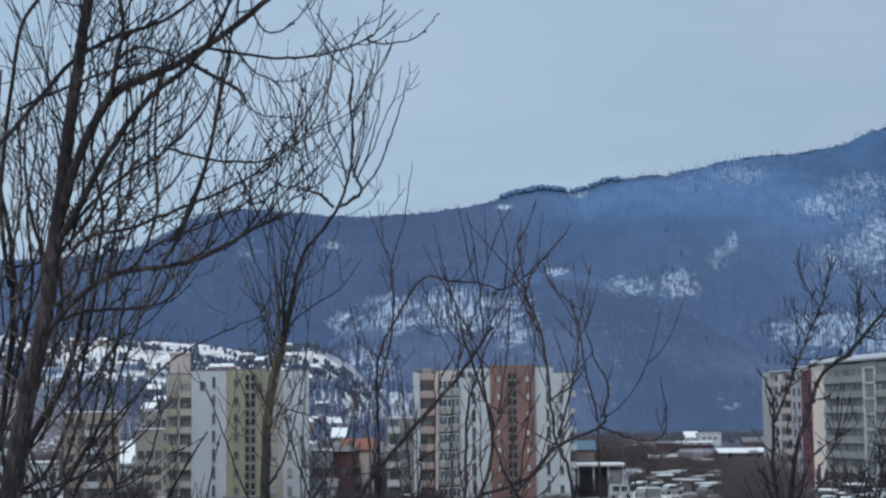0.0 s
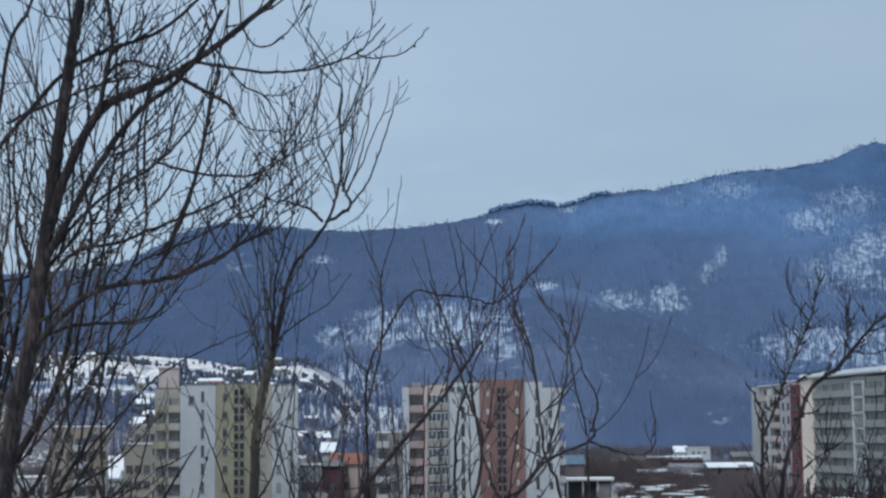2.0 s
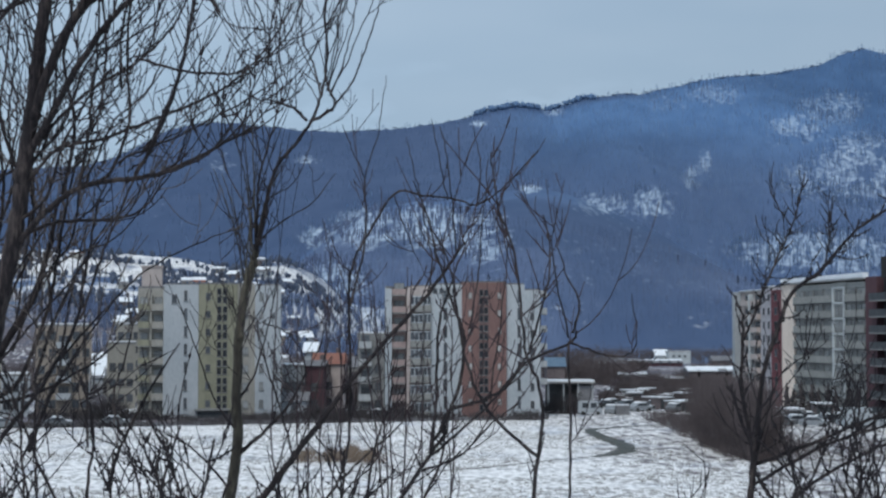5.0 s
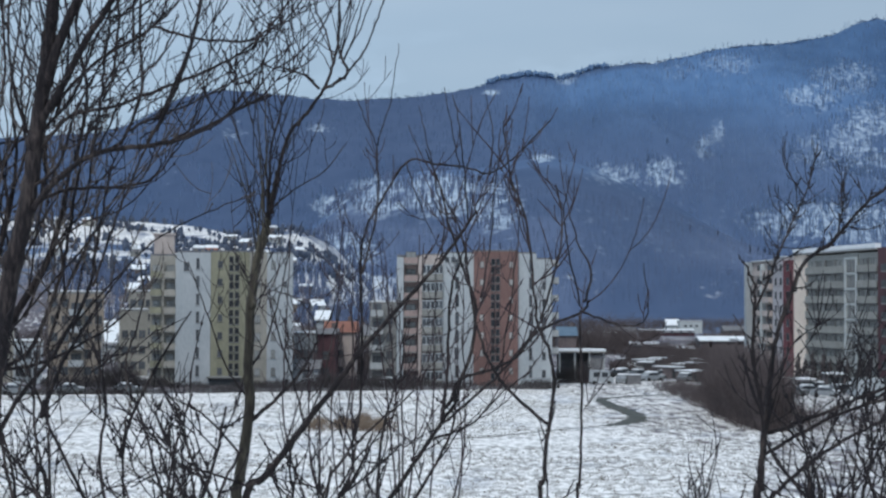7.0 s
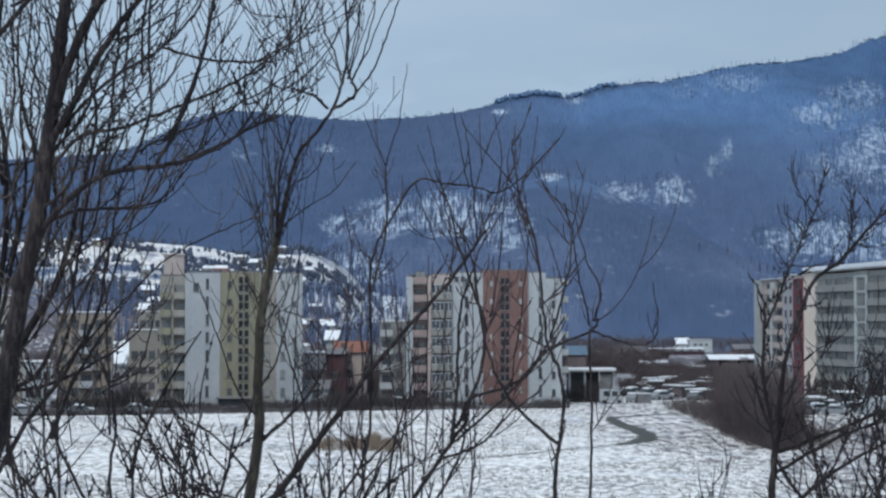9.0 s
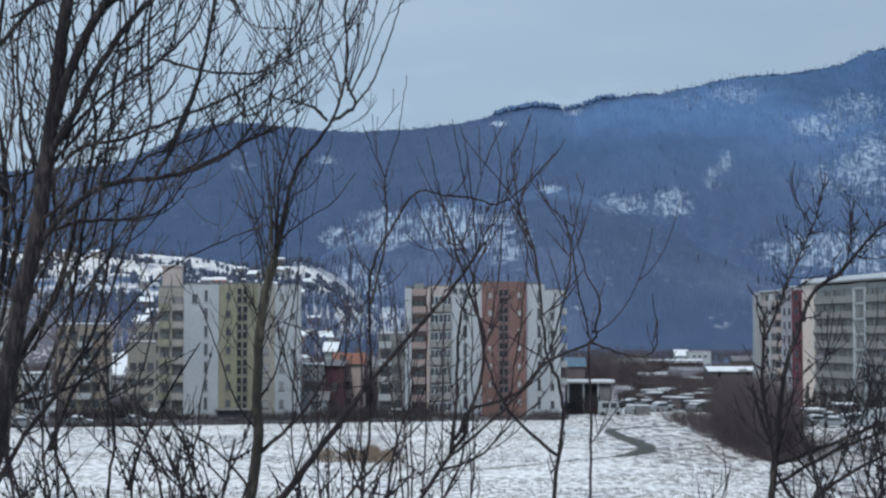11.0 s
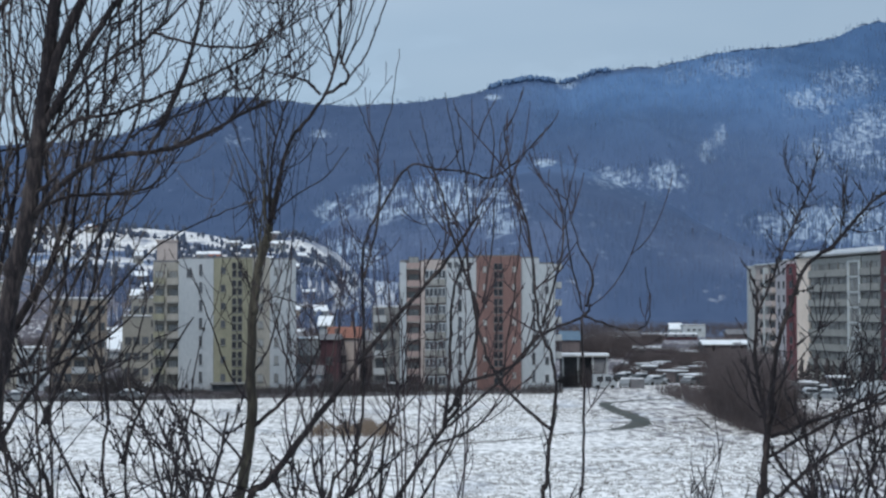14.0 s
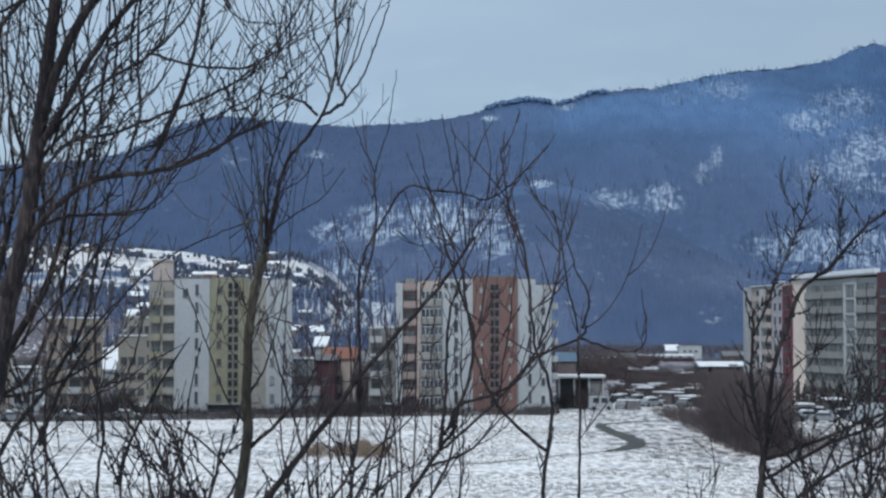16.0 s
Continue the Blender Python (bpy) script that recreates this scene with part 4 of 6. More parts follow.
for i in range(9):
    y = rng.uniform(860, 1130)
    x = rng.uniform(-0.108, -0.084) * y
    house("house with a snowy roof on the hillside", x, y, rng.uniform(5, 9), rng.uniform(6, 9), rng.uniform(2.5, 4), rng.uniform(5, 7), rng.choice((BEIGE_WALL, BROWN_WALL, GREY_WALL)), ROOF_GREY, rng.choice((0.4, 0.6, 0.8)), rng.uniform(-25, 25))["group"] = "hillside houses"
for i in range(12):
    y = rng.uniform(340, 560)
    x = rng.uniform(-0.225, -0.165) * y
    house("village house with a snowy roof", x, y, rng.uniform(5, 8), rng.uniform(6, 8), rng.uniform(3, 5), rng.uniform(5.5, 7.5), rng.choice((TAN_WALL, BEIGE_WALL, GREY_WALL)), ROOF_GREY, rng.choice((0.4, 0.6, 0.8)), rng.uniform(-15, 15))["group"] = "village houses"
for i in range(4):
    y = rng.uniform(440, 600)
    x = rng.uniform(-0.09, -0.035) * y
    house("village house with a snowy roof", x, y, rng.uniform(6, 9), rng.uniform(7, 9), rng.uniform(2.5, 4), rng.uniform(5, 7), rng.choice((WHITE_WALL, BEIGE_WALL, GREY_WALL)), ROOF_GREY, rng.choice((0, 0, 0.15)), rng.uniform(-15, 15))["group"] = "village houses"


# ---- parked cars ----
def car_meshes():
    body = Shape().prism(((-2.1, 0.28), (2.1, 0.28), (2.15, 0.62), (2.0, 0.86), (1.15, 0.95), (0.55, 1.42), (-0.95, 1.45), (-1.75, 0.98), (-2.1, 0.9), (-2.18, 0.6)), -0.85, 0.85)
    glass = Shape().prism(((-1.45, 1.0), (0.98, 0.98), (0.5, 1.36), (-0.92, 1.39)), -0.87, -0.853)
    wheel = Shape()
    pts = [Vector((0, -0.1, 0)), Vector((0, 0.1, 0))]
    wheel.tube(pts, 0.32, 0.32, 12)
    snow = Shape().prism(((-0.95, 1.455), (0.5, 1.43), (0.35, 1.6), (-0.8, 1.63)), -0.78, 0.78).prism(((0.95, 1.0), (1.95, 0.89), (1.9, 0.98), (1.05, 1.1)), -0.75, 0.75)
    return body.mesh("body", PAINT), glass.mesh("side_glass", PANE), wheel.mesh("wheel", RUBBER), snow.mesh("snow_layer", SNOW)


CAR = car_meshes()


def car(x, y, turn, snowy=True):
    c = thing("parked_car", (x, y, ground_z(x, y)), "parked car with snow on its roof", "car", "parked cars", turn=turn)
    body = part("body", CAR[0], None, c)
    part("side_glass", CAR[1], None, body)
    for a in (-1.3, 1.3):
        for s in (-0.8, 0.8):
            part("wheel", CAR[2], None, c, at=(a, s, 0.32))
    if snowy:
        part("snow_layer", CAR[3], None, c)
    return c


for x, y, turn in ((31.3, 279, 70), (37.6, 290, 20), (43.2, 300, -15), (42.46, 285, 60), (38.72, 330, 5), (43.93, 345, 30), (45.87, 330, -20), (37.84, 318, 25), (45.99, 352, -60), (40.73, 298, 0), (53.97, 352, 15), (39.84, 360, 80), (58.93, 400, 5), (36.4, 300, 40), (42.33, 312, 75)):
    car(x, y, turn)
for x, y, turn in ((47.98, 322, 10), (34.26, 305, 15), (46.75, 372, -30), (54.09, 380, 20), (50.72, 240, 20), (53.78, 243, 12), (55.06, 238, -10), (59.04, 246, 25), (60.96, 240, 8), (49.1, 246, -20), (52.3, 251, 65), (57.8, 253, -12), (61.9, 250, 40), (47.9, 238, 75), (63.09, 236, -6), (56.94, 262, 15), (62.95, 266, 5), (65.98, 265, 85), (32.8, 300, 12), (38.03, 310, -8), (37.06, 288, 35), (45.86, 312, 5), (43.22, 296, -12)):
    car(x, y, turn)
for x, y, turn in ((49.4, 318, 22), (47.35, 335, 60), (37.89, 322, 4), (-51.2, 240.5, 14), (-43.7, 242.6, 20), (-9.43, 262, 0), (-6.84, 263, 6), (-58.6, 238, 16)):
    car(x, y, turn)
van = thing("white_van", (27.2, 274, 0), "white van parked by the workshop", "van")
part("body", Shape().prism(((-1.9, 0.35), (1.9, 0.35), (1.95, 1.1), (1.5, 1.3), (1.1, 2.25), (-1.9, 2.3)), 0, 1.8), WHITE_WALL, van)
part("window", Shape().box(-1.3, -0.3, -0.02, -0.003, 1.2, 2.0), PANE, van)
part("window", Shape().box(0.05, 1.0, -0.02, -0.003, 1.2, 2.0), PANE, van)
for a in (-1.2, 1.2):
    part("wheel", CAR[2], None, van, at=(a, 0.0, 0.34))
truck = thing("white_van", (60.22, 234, 0), "pale green-white delivery van in the snow", "van")
part("body", Shape().box(-1.9, 1.9, 0, 2, 0.5, 2.9).prism(((1.9, 0.5), (3.0, 0.5), (3.0, 1.3), (2.6, 2.1), (1.9, 2.1)), 0.1, 1.9), WHITE_WALL, truck)
part("window", Shape().prism(((2.1, 1.3), (2.8, 1.3), (2.5, 1.95), (2.1, 1.95)), 0.07, 0.097), PANE, truck)
for a in (-1.2, 2.2):
    part("wheel", CAR[2], None, truck, at=(a, 0.1, 0.34))


# ---- garages and sheds with snow on their roofs ----
def garage(x, y, w, h, mat, turn):
    g = thing("garage", (x, y, ground_z(x, y)), "low garage with a snow-covered flat roof", "garage", "garages on the plain", turn=turn)
    part("wall", Shape().box(-w / 2, w / 2, 0, 5, -0.4, h), mat, g)
    top = part("roof", Shape().box(-w / 2 - 0.2, w / 2 + 0.2, -0.3, 5.2, h + 0.004, h + 0.16), ROOF_GREY, g)
    part("snow_layer", Shape().box(-w / 2 - 0.1, w / 2 + 0.1, -0.2, 5.1, h + 0.164, h + 0.3), SNOW, top)
    for i in range(max(1, int(w / 2.8))):
        part("door", Shape().box(-w / 2 + 0.3 + i * 2.8, -w / 2 + 2.6 + i * 2.8, -0.05, -0.003, 0, min(2.1, h - 0.15)), DARK, g)


rng = random.Random(21)
for i in range(9):
    y = rng.uniform(285, 350)
    garage(rng.uniform(0.106, 0.161) * y, y, rng.choice((2.4, 2.6, 2.8, 3.2)), rng.uniform(1.5, 2.3), rng.choice((GREY_WALL, BROWN_WALL, BROWN_WALL, ROOF_GREY, RED_WALL)), rng.uniform(-30, 30))
for i in range(2):
    y = rng.uniform(236, 256)
    garage(rng.uniform(0.211, 0.264) * y, y, rng.choice((2.6, 3.0)), rng.uniform(1.7, 2.4), rng.choice((GREY_WALL, BROWN_WALL, WHITE_WALL)), rng.uniform(-15, 15))


# ---- bushes, thickets, reeds ----
def brush(name, label, x0, x1, y0, y1, tall, count, mat, seed, thick=0.03, kind="", category="bush", fan=0.35, group="", profile=None):
    """A mass of thin bare stems that fork once, uneven at the top."""
    rnd = random.Random(seed)
    cx, cy = (x0 + x1) / 2, (y0 + y1) / 2
    cz = ground_z(cx, cy)
    s = Shape()
    spots = np.array([(rnd.uniform(-1, 1), rnd.uniform(-1, 1)) for _ in range(count)])
    heights = land(cx + spots[:, 0] * (x1 - x0) / 2, cy + spots[:, 1] * (y1 - y0) / 2)
    for (a, b_), height in zip(spots.tolist(), heights.tolist()):
        x, y = a * (x1 - x0) / 2, b_ * (y1 - y0) / 2
        h = tall * rnd.uniform(0.45, 1.0) * (1 - 0.45 * abs(a) ** 3)
        if profile:
            h *= profile(a)
        z = height - cz - 0.1
        p = Vector((x, y, z))
        lean = Vector((rnd.gauss(0, fan) + a * fan, rnd.gauss(0, fan), 1)) * h
        mid = p + lean * 0.5 + Vector((rnd.gauss(0, 0.1), rnd.gauss(0, 0.1), 0)) * h * 0.5
        s.tube([p, mid, p + lean], thick * rnd.uniform(0.6, 1.3), thick * 0.3, 3)
        for _ in range(2):
            e = mid + Vector((rnd.gauss(0, 0.35), rnd.gauss(0, 0.35), rnd.uniform(0.3, 0.8))) * h * 0.4
            s.tube([mid, e], thick * 0.6, thick * 0.25, 3)
    me = s.mesh(name, mat)
    ob = new(name, me)
    ob.location = (cx, cy, cz)
    return tagged(ob, label, category, group, kind)


level = lambda a: 1 / (1 - 0.42 * abs(a) ** 3)
brush("thicket", "dense grey-brown leafless thicket at the field edge", 33.6, 36.7, 174, 192, 8.8, 2400, BRUSH, 1, 0.026, "stuff", fan=0.08, profile=level)
brush("thicket", "dense grey-brown leafless thicket at the field edge", 33.5, 37.6, 188, 206, 8.6, 2600, BRUSH, 5, 0.026, "stuff", fan=0.08, profile=level)
brush("thicket", "grey-brown leafless thicket behind the field edge", 35.4, 38.8, 204, 224, 8.5, 2100, BRUSH, 4, 0.028, "stuff", fan=0.1, profile=lambda a: level(a) * (0.94 + 0.08 * a))
brush("thicket", "sparse grey-brown stems fringing the thicket", 32.3, 33.8, 176, 200, 2.6, 300, BRUSH, 7, 0.024, "stuff", fan=0.3, profile=lambda a: 0.75 + 0.35 * a)
brush("thicket", "sparse grey-brown stems fringing the thicket", 33.0, 35.0, 198, 226, 2.8, 300, BRUSH, 8, 0.026, "stuff", fan=0.3, profile=lambda a: 0.75 + 0.35 * a)
brush("thicket", "grey-brown leafless thicket thinning out along the field", 37.6, 41.2, 180, 202, 3.6, 520, BRUSH, 6, 0.024, "stuff", fan=0.25, profile=lambda a: 1 - 0.45 * a)
brush("thicket", "low grey-brown leafless thicket along the field edge", 38.47, 59.47, 176, 205, 1.6, 800, BRUSH, 2, 0.025, "stuff", profile=lambda a: 1.2 - 0.4 * a)
brush("thicket", "low brown scrub running back from the field", 34.0, 39.2, 222, 262, 2.5, 950, BRUSH, 3, 0.03, "stuff")
for i, (x0, x1, y, h, n) in enumerate(((-60.09, -54.85, 262, 2.4, 260), (-54.81, -49.42, 261, 2.6, 260), (-51.02, -45.76, 263, 4.6, 380), (-45.59, -40.87, 262, 2.2, 260), (-40.79, -34.52, 261.5, 1.3, 240), (-30.83, -26.03, 262, 1.6, 240), (-26.03, -20.79, 262, 1.8, 260), (-20.79, -14.67, 262, 2.02, 255), (-14.96, -10.27, 261, 2.59, 270), (-10.31, -4.89, 262, 2.3, 270), (-5.92, 0.17, 261, 2.74, 300), (-0.26, 6.72, 262, 1.6, 300), (13.66, 19.31, 261, 2.02, 270), (20.25, 26.51, 280, 4.0, 380))):
    brush("bush", "dark leafless bush at the foot of the flats", x0, x1, y - 2, y + 1.5, h, n, HEDGE, 20 + i, 0.035, group="bushes before the flats", fan=0.25)
for i, (x0, x1, y, h, n) in enumerate(((-56.64, -50.12, 238.7, 1.4, 190), (-49.9, -43.72, 240.7, 1.7, 210), (-43.1, -38.08, 243.1, 1.3, 170), (-36.15, -29.45, 245.4, 1.6, 200), (-30.25, -25.39, 247.3, 1.9, 190), (-26.25, -19.87, 248.4, 1.3, 180), (-20.61, -14.19, 250.4, 2.0, 220), (-14.46, -7.73, 252.2, 1.5, 190), (-6.96, -1.53, 254.5, 1.8, 190), (-1.02, 5.12, 256.1, 1.3, 170), (6.73, 12.52, 259.0, 1.7, 190), (12.32, 18.53, 258.5, 1.4, 180), (-17.85, -12.46, 252.6, 3.9, 320), (-12.22, -8.15, 254.6, 3.5, 260))):
    brush("bush", "low dark brush along the field wall", x0, x1, y - 2, y + 2.5, h, n, HEDGE, 140 + i, 0.035, group="bushes before the flats", fan=0.25)
for i, (x, y, h) in enumerate(((37.55, 430, 10), (44.77, 460, 11.5), (46.49, 440, 11.5), (57.0, 500, 6), (46.49, 380, 4), (56.56, 420, 5), (56.81, 390, 4.5), (72.37, 460, 5), (35.86, 310, 3.0), (42.08, 318, 3.4), (42.2, 300, 3.2), (49.94, 330, 3.6), (43.4, 350, 3.0), (47.2, 300, 4.0), (50.98, 350, 3.6), (40.21, 520, 9), (87.01, 520, 6), (99.36, 540, 6.5), (78.95, 620, 6), (-12.7, 300, 9), (-20.52, 296, 7), (-24.3, 300, 6.5), (-17.64, 315, 9))):
    w = h * 0.55
    brush("bare_tree", "rusty-brown leafless tree among the houses", x - w, x + w, y - w, y + w, h, 320, BRUSH, 60 + i, 0.05, category="tree", group="trees among the houses")
for i, (x, y, h) in enumerate(((44.89, 372, 4.2), (49.4, 390, 4.5), (48.67, 365, 3.8), (54.02, 384, 4.4), (55.06, 372, 4.2), (60.01, 388, 4.4), (61.31, 380, 4.4), (64.33, 386, 4.4), (66.3, 384, 4.5), (69.32, 388, 4.3), (36.3, 330, 3.0), (38.84, 305, 2.4), (45.87, 330, 3.0), (44.7, 300, 2.6))):
    w = h * 0.55
    brush("bare_tree", "low rusty-brown leafless tree before the stores", x - w, x + w, y - w, y + w, h, 320, BRUSH, 83 + i, 0.05, category="tree", group="trees among the houses")
brush("reeds", "patch of dry straw-coloured reeds in the snow", -12.91, -3.7, 171, 186, 1.9, 1900, REED, 90, 0.022, "stuff", "reeds", 0.3, profile=lambda a: 0.6 + 0.4 * math.sin(a * 9) * math.sin(a * 4 + 1))
brush("scrub", "purple-brown leafless scrub along the plain", 20, 260, 775, 1000, 5.0, 5000, BRUSH, 91, 0.09, "stuff", "scrub", 0.3)
brush("scrub", "purple-brown leafless scrub below the left hillside", -140, -10, 520, 640, 7.5, 2600, BRUSH, 92, 0.08, "stuff", "scrub", 0.3)
brush("scrub", "leafless scrub between the village houses", -120, -62, 330, 520, 6.0, 1500, BRUSH, 93, 0.06, "stuff", "scrub", 0.3)


def thuja(x, y, h):
    t = thing("columnar_shrub", (x, y, ground_z(x, y)), "narrow dark evergreen shrub by the flats", "shrub", "evergreens by the flats")
    rnd = random.Random(int(x * 100))
    s = Shape()
    for i in range(26):
        f = (i + 0.5) / 26
        r = h * 0.13 * (1 - f) ** 0.6 + 0.06
        s.blob(rnd.gauss(0, r * 0.4), rnd.gauss(0, r * 0.4), h * f, r, r, h * 0.07, 5, 3, 0.35, rnd)
    part("foliage", s, HEDGE, t)
    part("trunk", Shape().tube([Vector((0, 0, -0.1)), Vector((0, 0, h * 0.3))], 0.07, 0.05, 6), BARK, t)


for along, h in ((8, 4.6), (11, 3.8), (14.5, 5.2), (19, 4.8), (22, 4.2), (26, 5.0), (29, 4.0), (34, 4.5), (37, 4.0)):
    thuja(64.1 + 0.162 * along - 2.6, 300 - 0.987 * along - 0.4, h)


lamp = thing("street_lamp", (-51.09, 262, 0), "pale steel street lamp post before the flats", "street lamp")
part("pole", Shape().tube([Vector((0, 0, -0.2)), Vector((0, 0, 5)), Vector((0, 0, 8.2))], 0.12, 0.07, 8), METAL, lamp)
part("arm", Shape().tube([Vector((0, 0, 8.1)), Vector((0.5, -0.2, 8.5)), Vector((1.2, -0.4, 8.6))], 0.05, 0.04, 6), METAL, lamp)
part("lamp_head", Shape().box(1.1, 1.8, -0.55, -0.25, 8.5, 8.66), METAL, lamp)
fence = thing("low_wall", (-66.0, 236.0, 0), "low dark boundary wall along the field", "wall", turn=16.4)
for i in range(42):
    part("panel", Shape().box(i * 2.0, i * 2.0 + 1.94, 0, 0.14, -0.4, 0.2 + 0.13 * (i * 7 % 4)), ROOF_GREY, fence)
    part("post", Shape().box(i * 2.0 + 1.943, i * 2.0 + 1.997, -0.03, 0.17, -0.4, 0.62), CONCRETE, fence)


# ---- the muddy track and wheel ruts ----
def strip(name, label, line, width, mat, lift=0.03):
    q = [Vector(p) for p in (line[0], *line, line[-1])]
    pts = []
    for a, b_, c, d in zip(q, q[1:], q[2:], q[3:]):
        for i in range(12):
            t = i / 12
            pts.append(0.5 * (2 * b_ + (c - a) * t + (2 * a - 5 * b_ + 4 * c - d) * t * t + (3 * b_ - a - 3 * c + d) * t**3))
    pts.append(q[-1])
    rnd = random.Random(3)
    s = Shape()
    for i, (x, y) in enumerate(pts):
        a, b_ = pts[max(0, i - 1)], pts[min(len(pts) - 1, i + 1)]
        d = Vector((b_[0] - a[0], b_[1] - a[1])).normalized()
        w = width * rnd.uniform(0.7, 1.25) * (0.7 + 0.75 * i / len(pts)) * min(1.0, 0.3 + 8 * (1 - i / len(pts)))
        for k in (-1, -0.5, 0, 0.5, 1):
            a_, c_ = x - d.y * w * k / 2, y + d.x * w * k / 2
            s.v.append((a_, c_, ground_z(a_, c_) + lift * (1 - abs(k)) + 0.012))
        if i:
            n = len(s.v)
            s.f += [(n - 10 + j, n - 9 + j, n - 4 + j, n - 5 + j) for j in range(4)]
    return tagged(new(name, s.mesh(name, mat)), label, "track", kind="structure")


MUD = material("mud", ((0.035, 0.038, 0.03), (0.06, 0.061, 0.048), (0.105, 0.104, 0.09)), 0.5, 0.6, 0.4)
strip("track", "muddy track winding over the snowy field", ((40.4, 251.6), (33.5, 243.8), (26.2, 236.4), (22.9, 230.8), (22.9, 216.7), (23.5, 205.3), (23.6, 196.0), (21.8, 187.5), (18.3, 181.4)), 1.9, MUD, 0.05)
strip("rut", "thin dark wheel rut across the snowy field", ((17.6, 180.8), (12.0, 174.0), (6.4, 166.5), (1.5, 162.5), (-3.0, 159.5)), 0.6, MUD)


# ---- tufts of grass through the snow ----
def tufts(count, seed):
    rng = np.random.default_rng(seed)
    y = 90 + 172 * rng.random(count) ** 0.8
    x = rng.uniform(-0.31, 0.31, count) * y
    ok = fbm(x, y, 14, 51, 3) > 0.40
    x, y = x[ok], y[ok]
    z = land(x, y)
    rnd = random.Random(seed)
    s = Shape()
    for gx, gy, gz in zip(x.tolist(), y.tolist(), z.tolist()):
        for _ in range(2):
            h = rnd.uniform(0.05, 0.2)
            a = Vector((gx + rnd.gauss(0, 0.12), gy + rnd.gauss(0, 0.12), gz - 0.03))
            s.tube([a, a + Vector((rnd.gauss(0, 0.5) * h, rnd.gauss(0, 0.5) * h, h))], 0.04, 0.012, 3)
    return tagged(new("grass", s.mesh("grass", STRAW)), "tufts of withered grass poking through snow", "grass", kind="stuff")


STRAW = material("withered_grass", ((0.12, 0.11, 0.09), (0.24, 0.215, 0.175)), 0.4, 0.95, 0)
tufts(30000, 8)


# ---- bare trees in front ----
class Bare:
    """A leafless tree or shrub: limbs along smooth lines, twigs that grow from them and turn up to the light."""

    def __init__(self, name, label, base, bark, twig, seed, category="tree"):
        self.ob = thing(name, base, label, category)
        self.base, self.bark, self.twig = Vector(base), bark, twig
        self.rnd = random.Random(seed)
        self.fine, self.girth, self.lush, self.buds, self.spurs, self.stout = Shape(), 0.95, 1.0, 0.25, 0.0, 0.0040

    def line(self, pts, steps=6, wobble=0.0025):
        q = [Vector(p) - self.base for p in pts]
        q = [q[0] * 2 - q[1]] + q + [q[-1] * 2 - q[-2]]
        out = []
        for i in range(1, len(q) - 2):
            a, b, c, d = q[i - 1 : i + 3]
            for s in range(steps):
                t = s / steps
                p = 0.5 * (2 * b + (c - a) * t + (2 * a - 5 * b + 4 * c - d) * t * t + (3 * b - a - 3 * c + d) * t**3)
                out.append(p + Vector([self.rnd.gauss(0, wobble) for _ in range(3)]))
        return out + [q[-2]]

    def limb(self, pts, r0, r1, twigs=0, length=0.5, rise=0.6, name="branch", sub=2, start=0.15, side=0.0):
        line = self.line(pts)
        if name == "branch":
            r0, r1 = r0 * self.girth, r1 * self.girth
        shape = Shape().tube(line, r0, r1, 8 if r0 > 0.02 else 6, 0.8)
        rnd = self.rnd
        for _ in range(int(len(line) * (0.3 if r0 < 0.02 else 0.1))):
            i = rnd.randrange(1, len(line))
            p = line[i]
            r = r0 + (r1 - r0) * i / len(line)
            shape.blob(p.x + rnd.uniform(-r, r) * 0.5, p.y - r * 0.3, p.z, r * 1.1, r * 1.1, r * 1.6, 6, 4, 0.15, rnd)
        part(name, shape, self.bark if name in ("trunk", "stem") else BARK, self.ob, smooth=True)
        reach = sum((b - a).length for a, b in zip(line, line[1:]))
        for _ in range(int(reach * self.spurs) if r0 < 0.02 else 0):
            i = rnd.randrange(len(line) // 6, len(line) - 1)
            d = (line[i + 1] - line[i]).normalized() * 0.5 + Vector((rnd.gauss(0, 0.7), rnd.gauss(0, 0.7), rnd.uniform(0.1, 0.7)))
            a, b = line[i], line[i] + d.normalized() * rnd.uniform(0.02, 0.07)
            self.fine.tube([a, a.lerp(b, 0.5) + Vector((0, 0, 0.003)), b], 0.0042, 0.003, 4)
            self.fine.blob(b.x, b.y, b.z, 0.0048, 0.0048, 0.010, 5, 3, 0.2, rnd)
        for _ in range(round(twigs * self.lush)):
            s = rnd.uniform(start, 1.0) ** 0.8 * (len(line) - 1)
            i = min(int(s), len(line) - 2)
            p = line[i].lerp(line[i + 1], s - i)
            t = (line[i + 1] - line[i]).normalized()
            self.shoot(p, t, length * rnd.uniform(0.5, 1.7), max(0.0025, min(self.stout, r0 * 0.37)), rise, sub, side)

    def shoot(self, p, t, length, r, rise, sub, side=0.0):
        rnd = self.rnd
        out = Vector((rnd.gauss(side, 0.7), rnd.gauss(0, 0.6), rnd.gauss(0.1, 0.45)))
        d = (t * 0.8 + out).normalized()
        pts, n = [p.copy()], 7
        bend = Vector((rnd.gauss(0, 0.06), rnd.gauss(0, 0.06), rnd.gauss(0, 0.05)))
        for k in range(n):
            d = (d + Vector((0, 0, rise * 0.36 * (1 - 0.5 * d.z))) + bend + Vector([rnd.gauss(0, 0.03) for _ in range(3)])).normalized()
            p = p + d * length / n
            pts.append(p.copy())
        self.fine.tube(pts, r, 0.0019, 4)
        for k in range(1, n):
            if rnd.random() < self.buds:
                q = pts[k]
                self.fine.blob(q.x, q.y, q.z, r * 1.45, r * 1.45, r * 2.6, 4, 3, 0.2, rnd)
        for _ in range(sub):
            k = rnd.randrange(1, n)
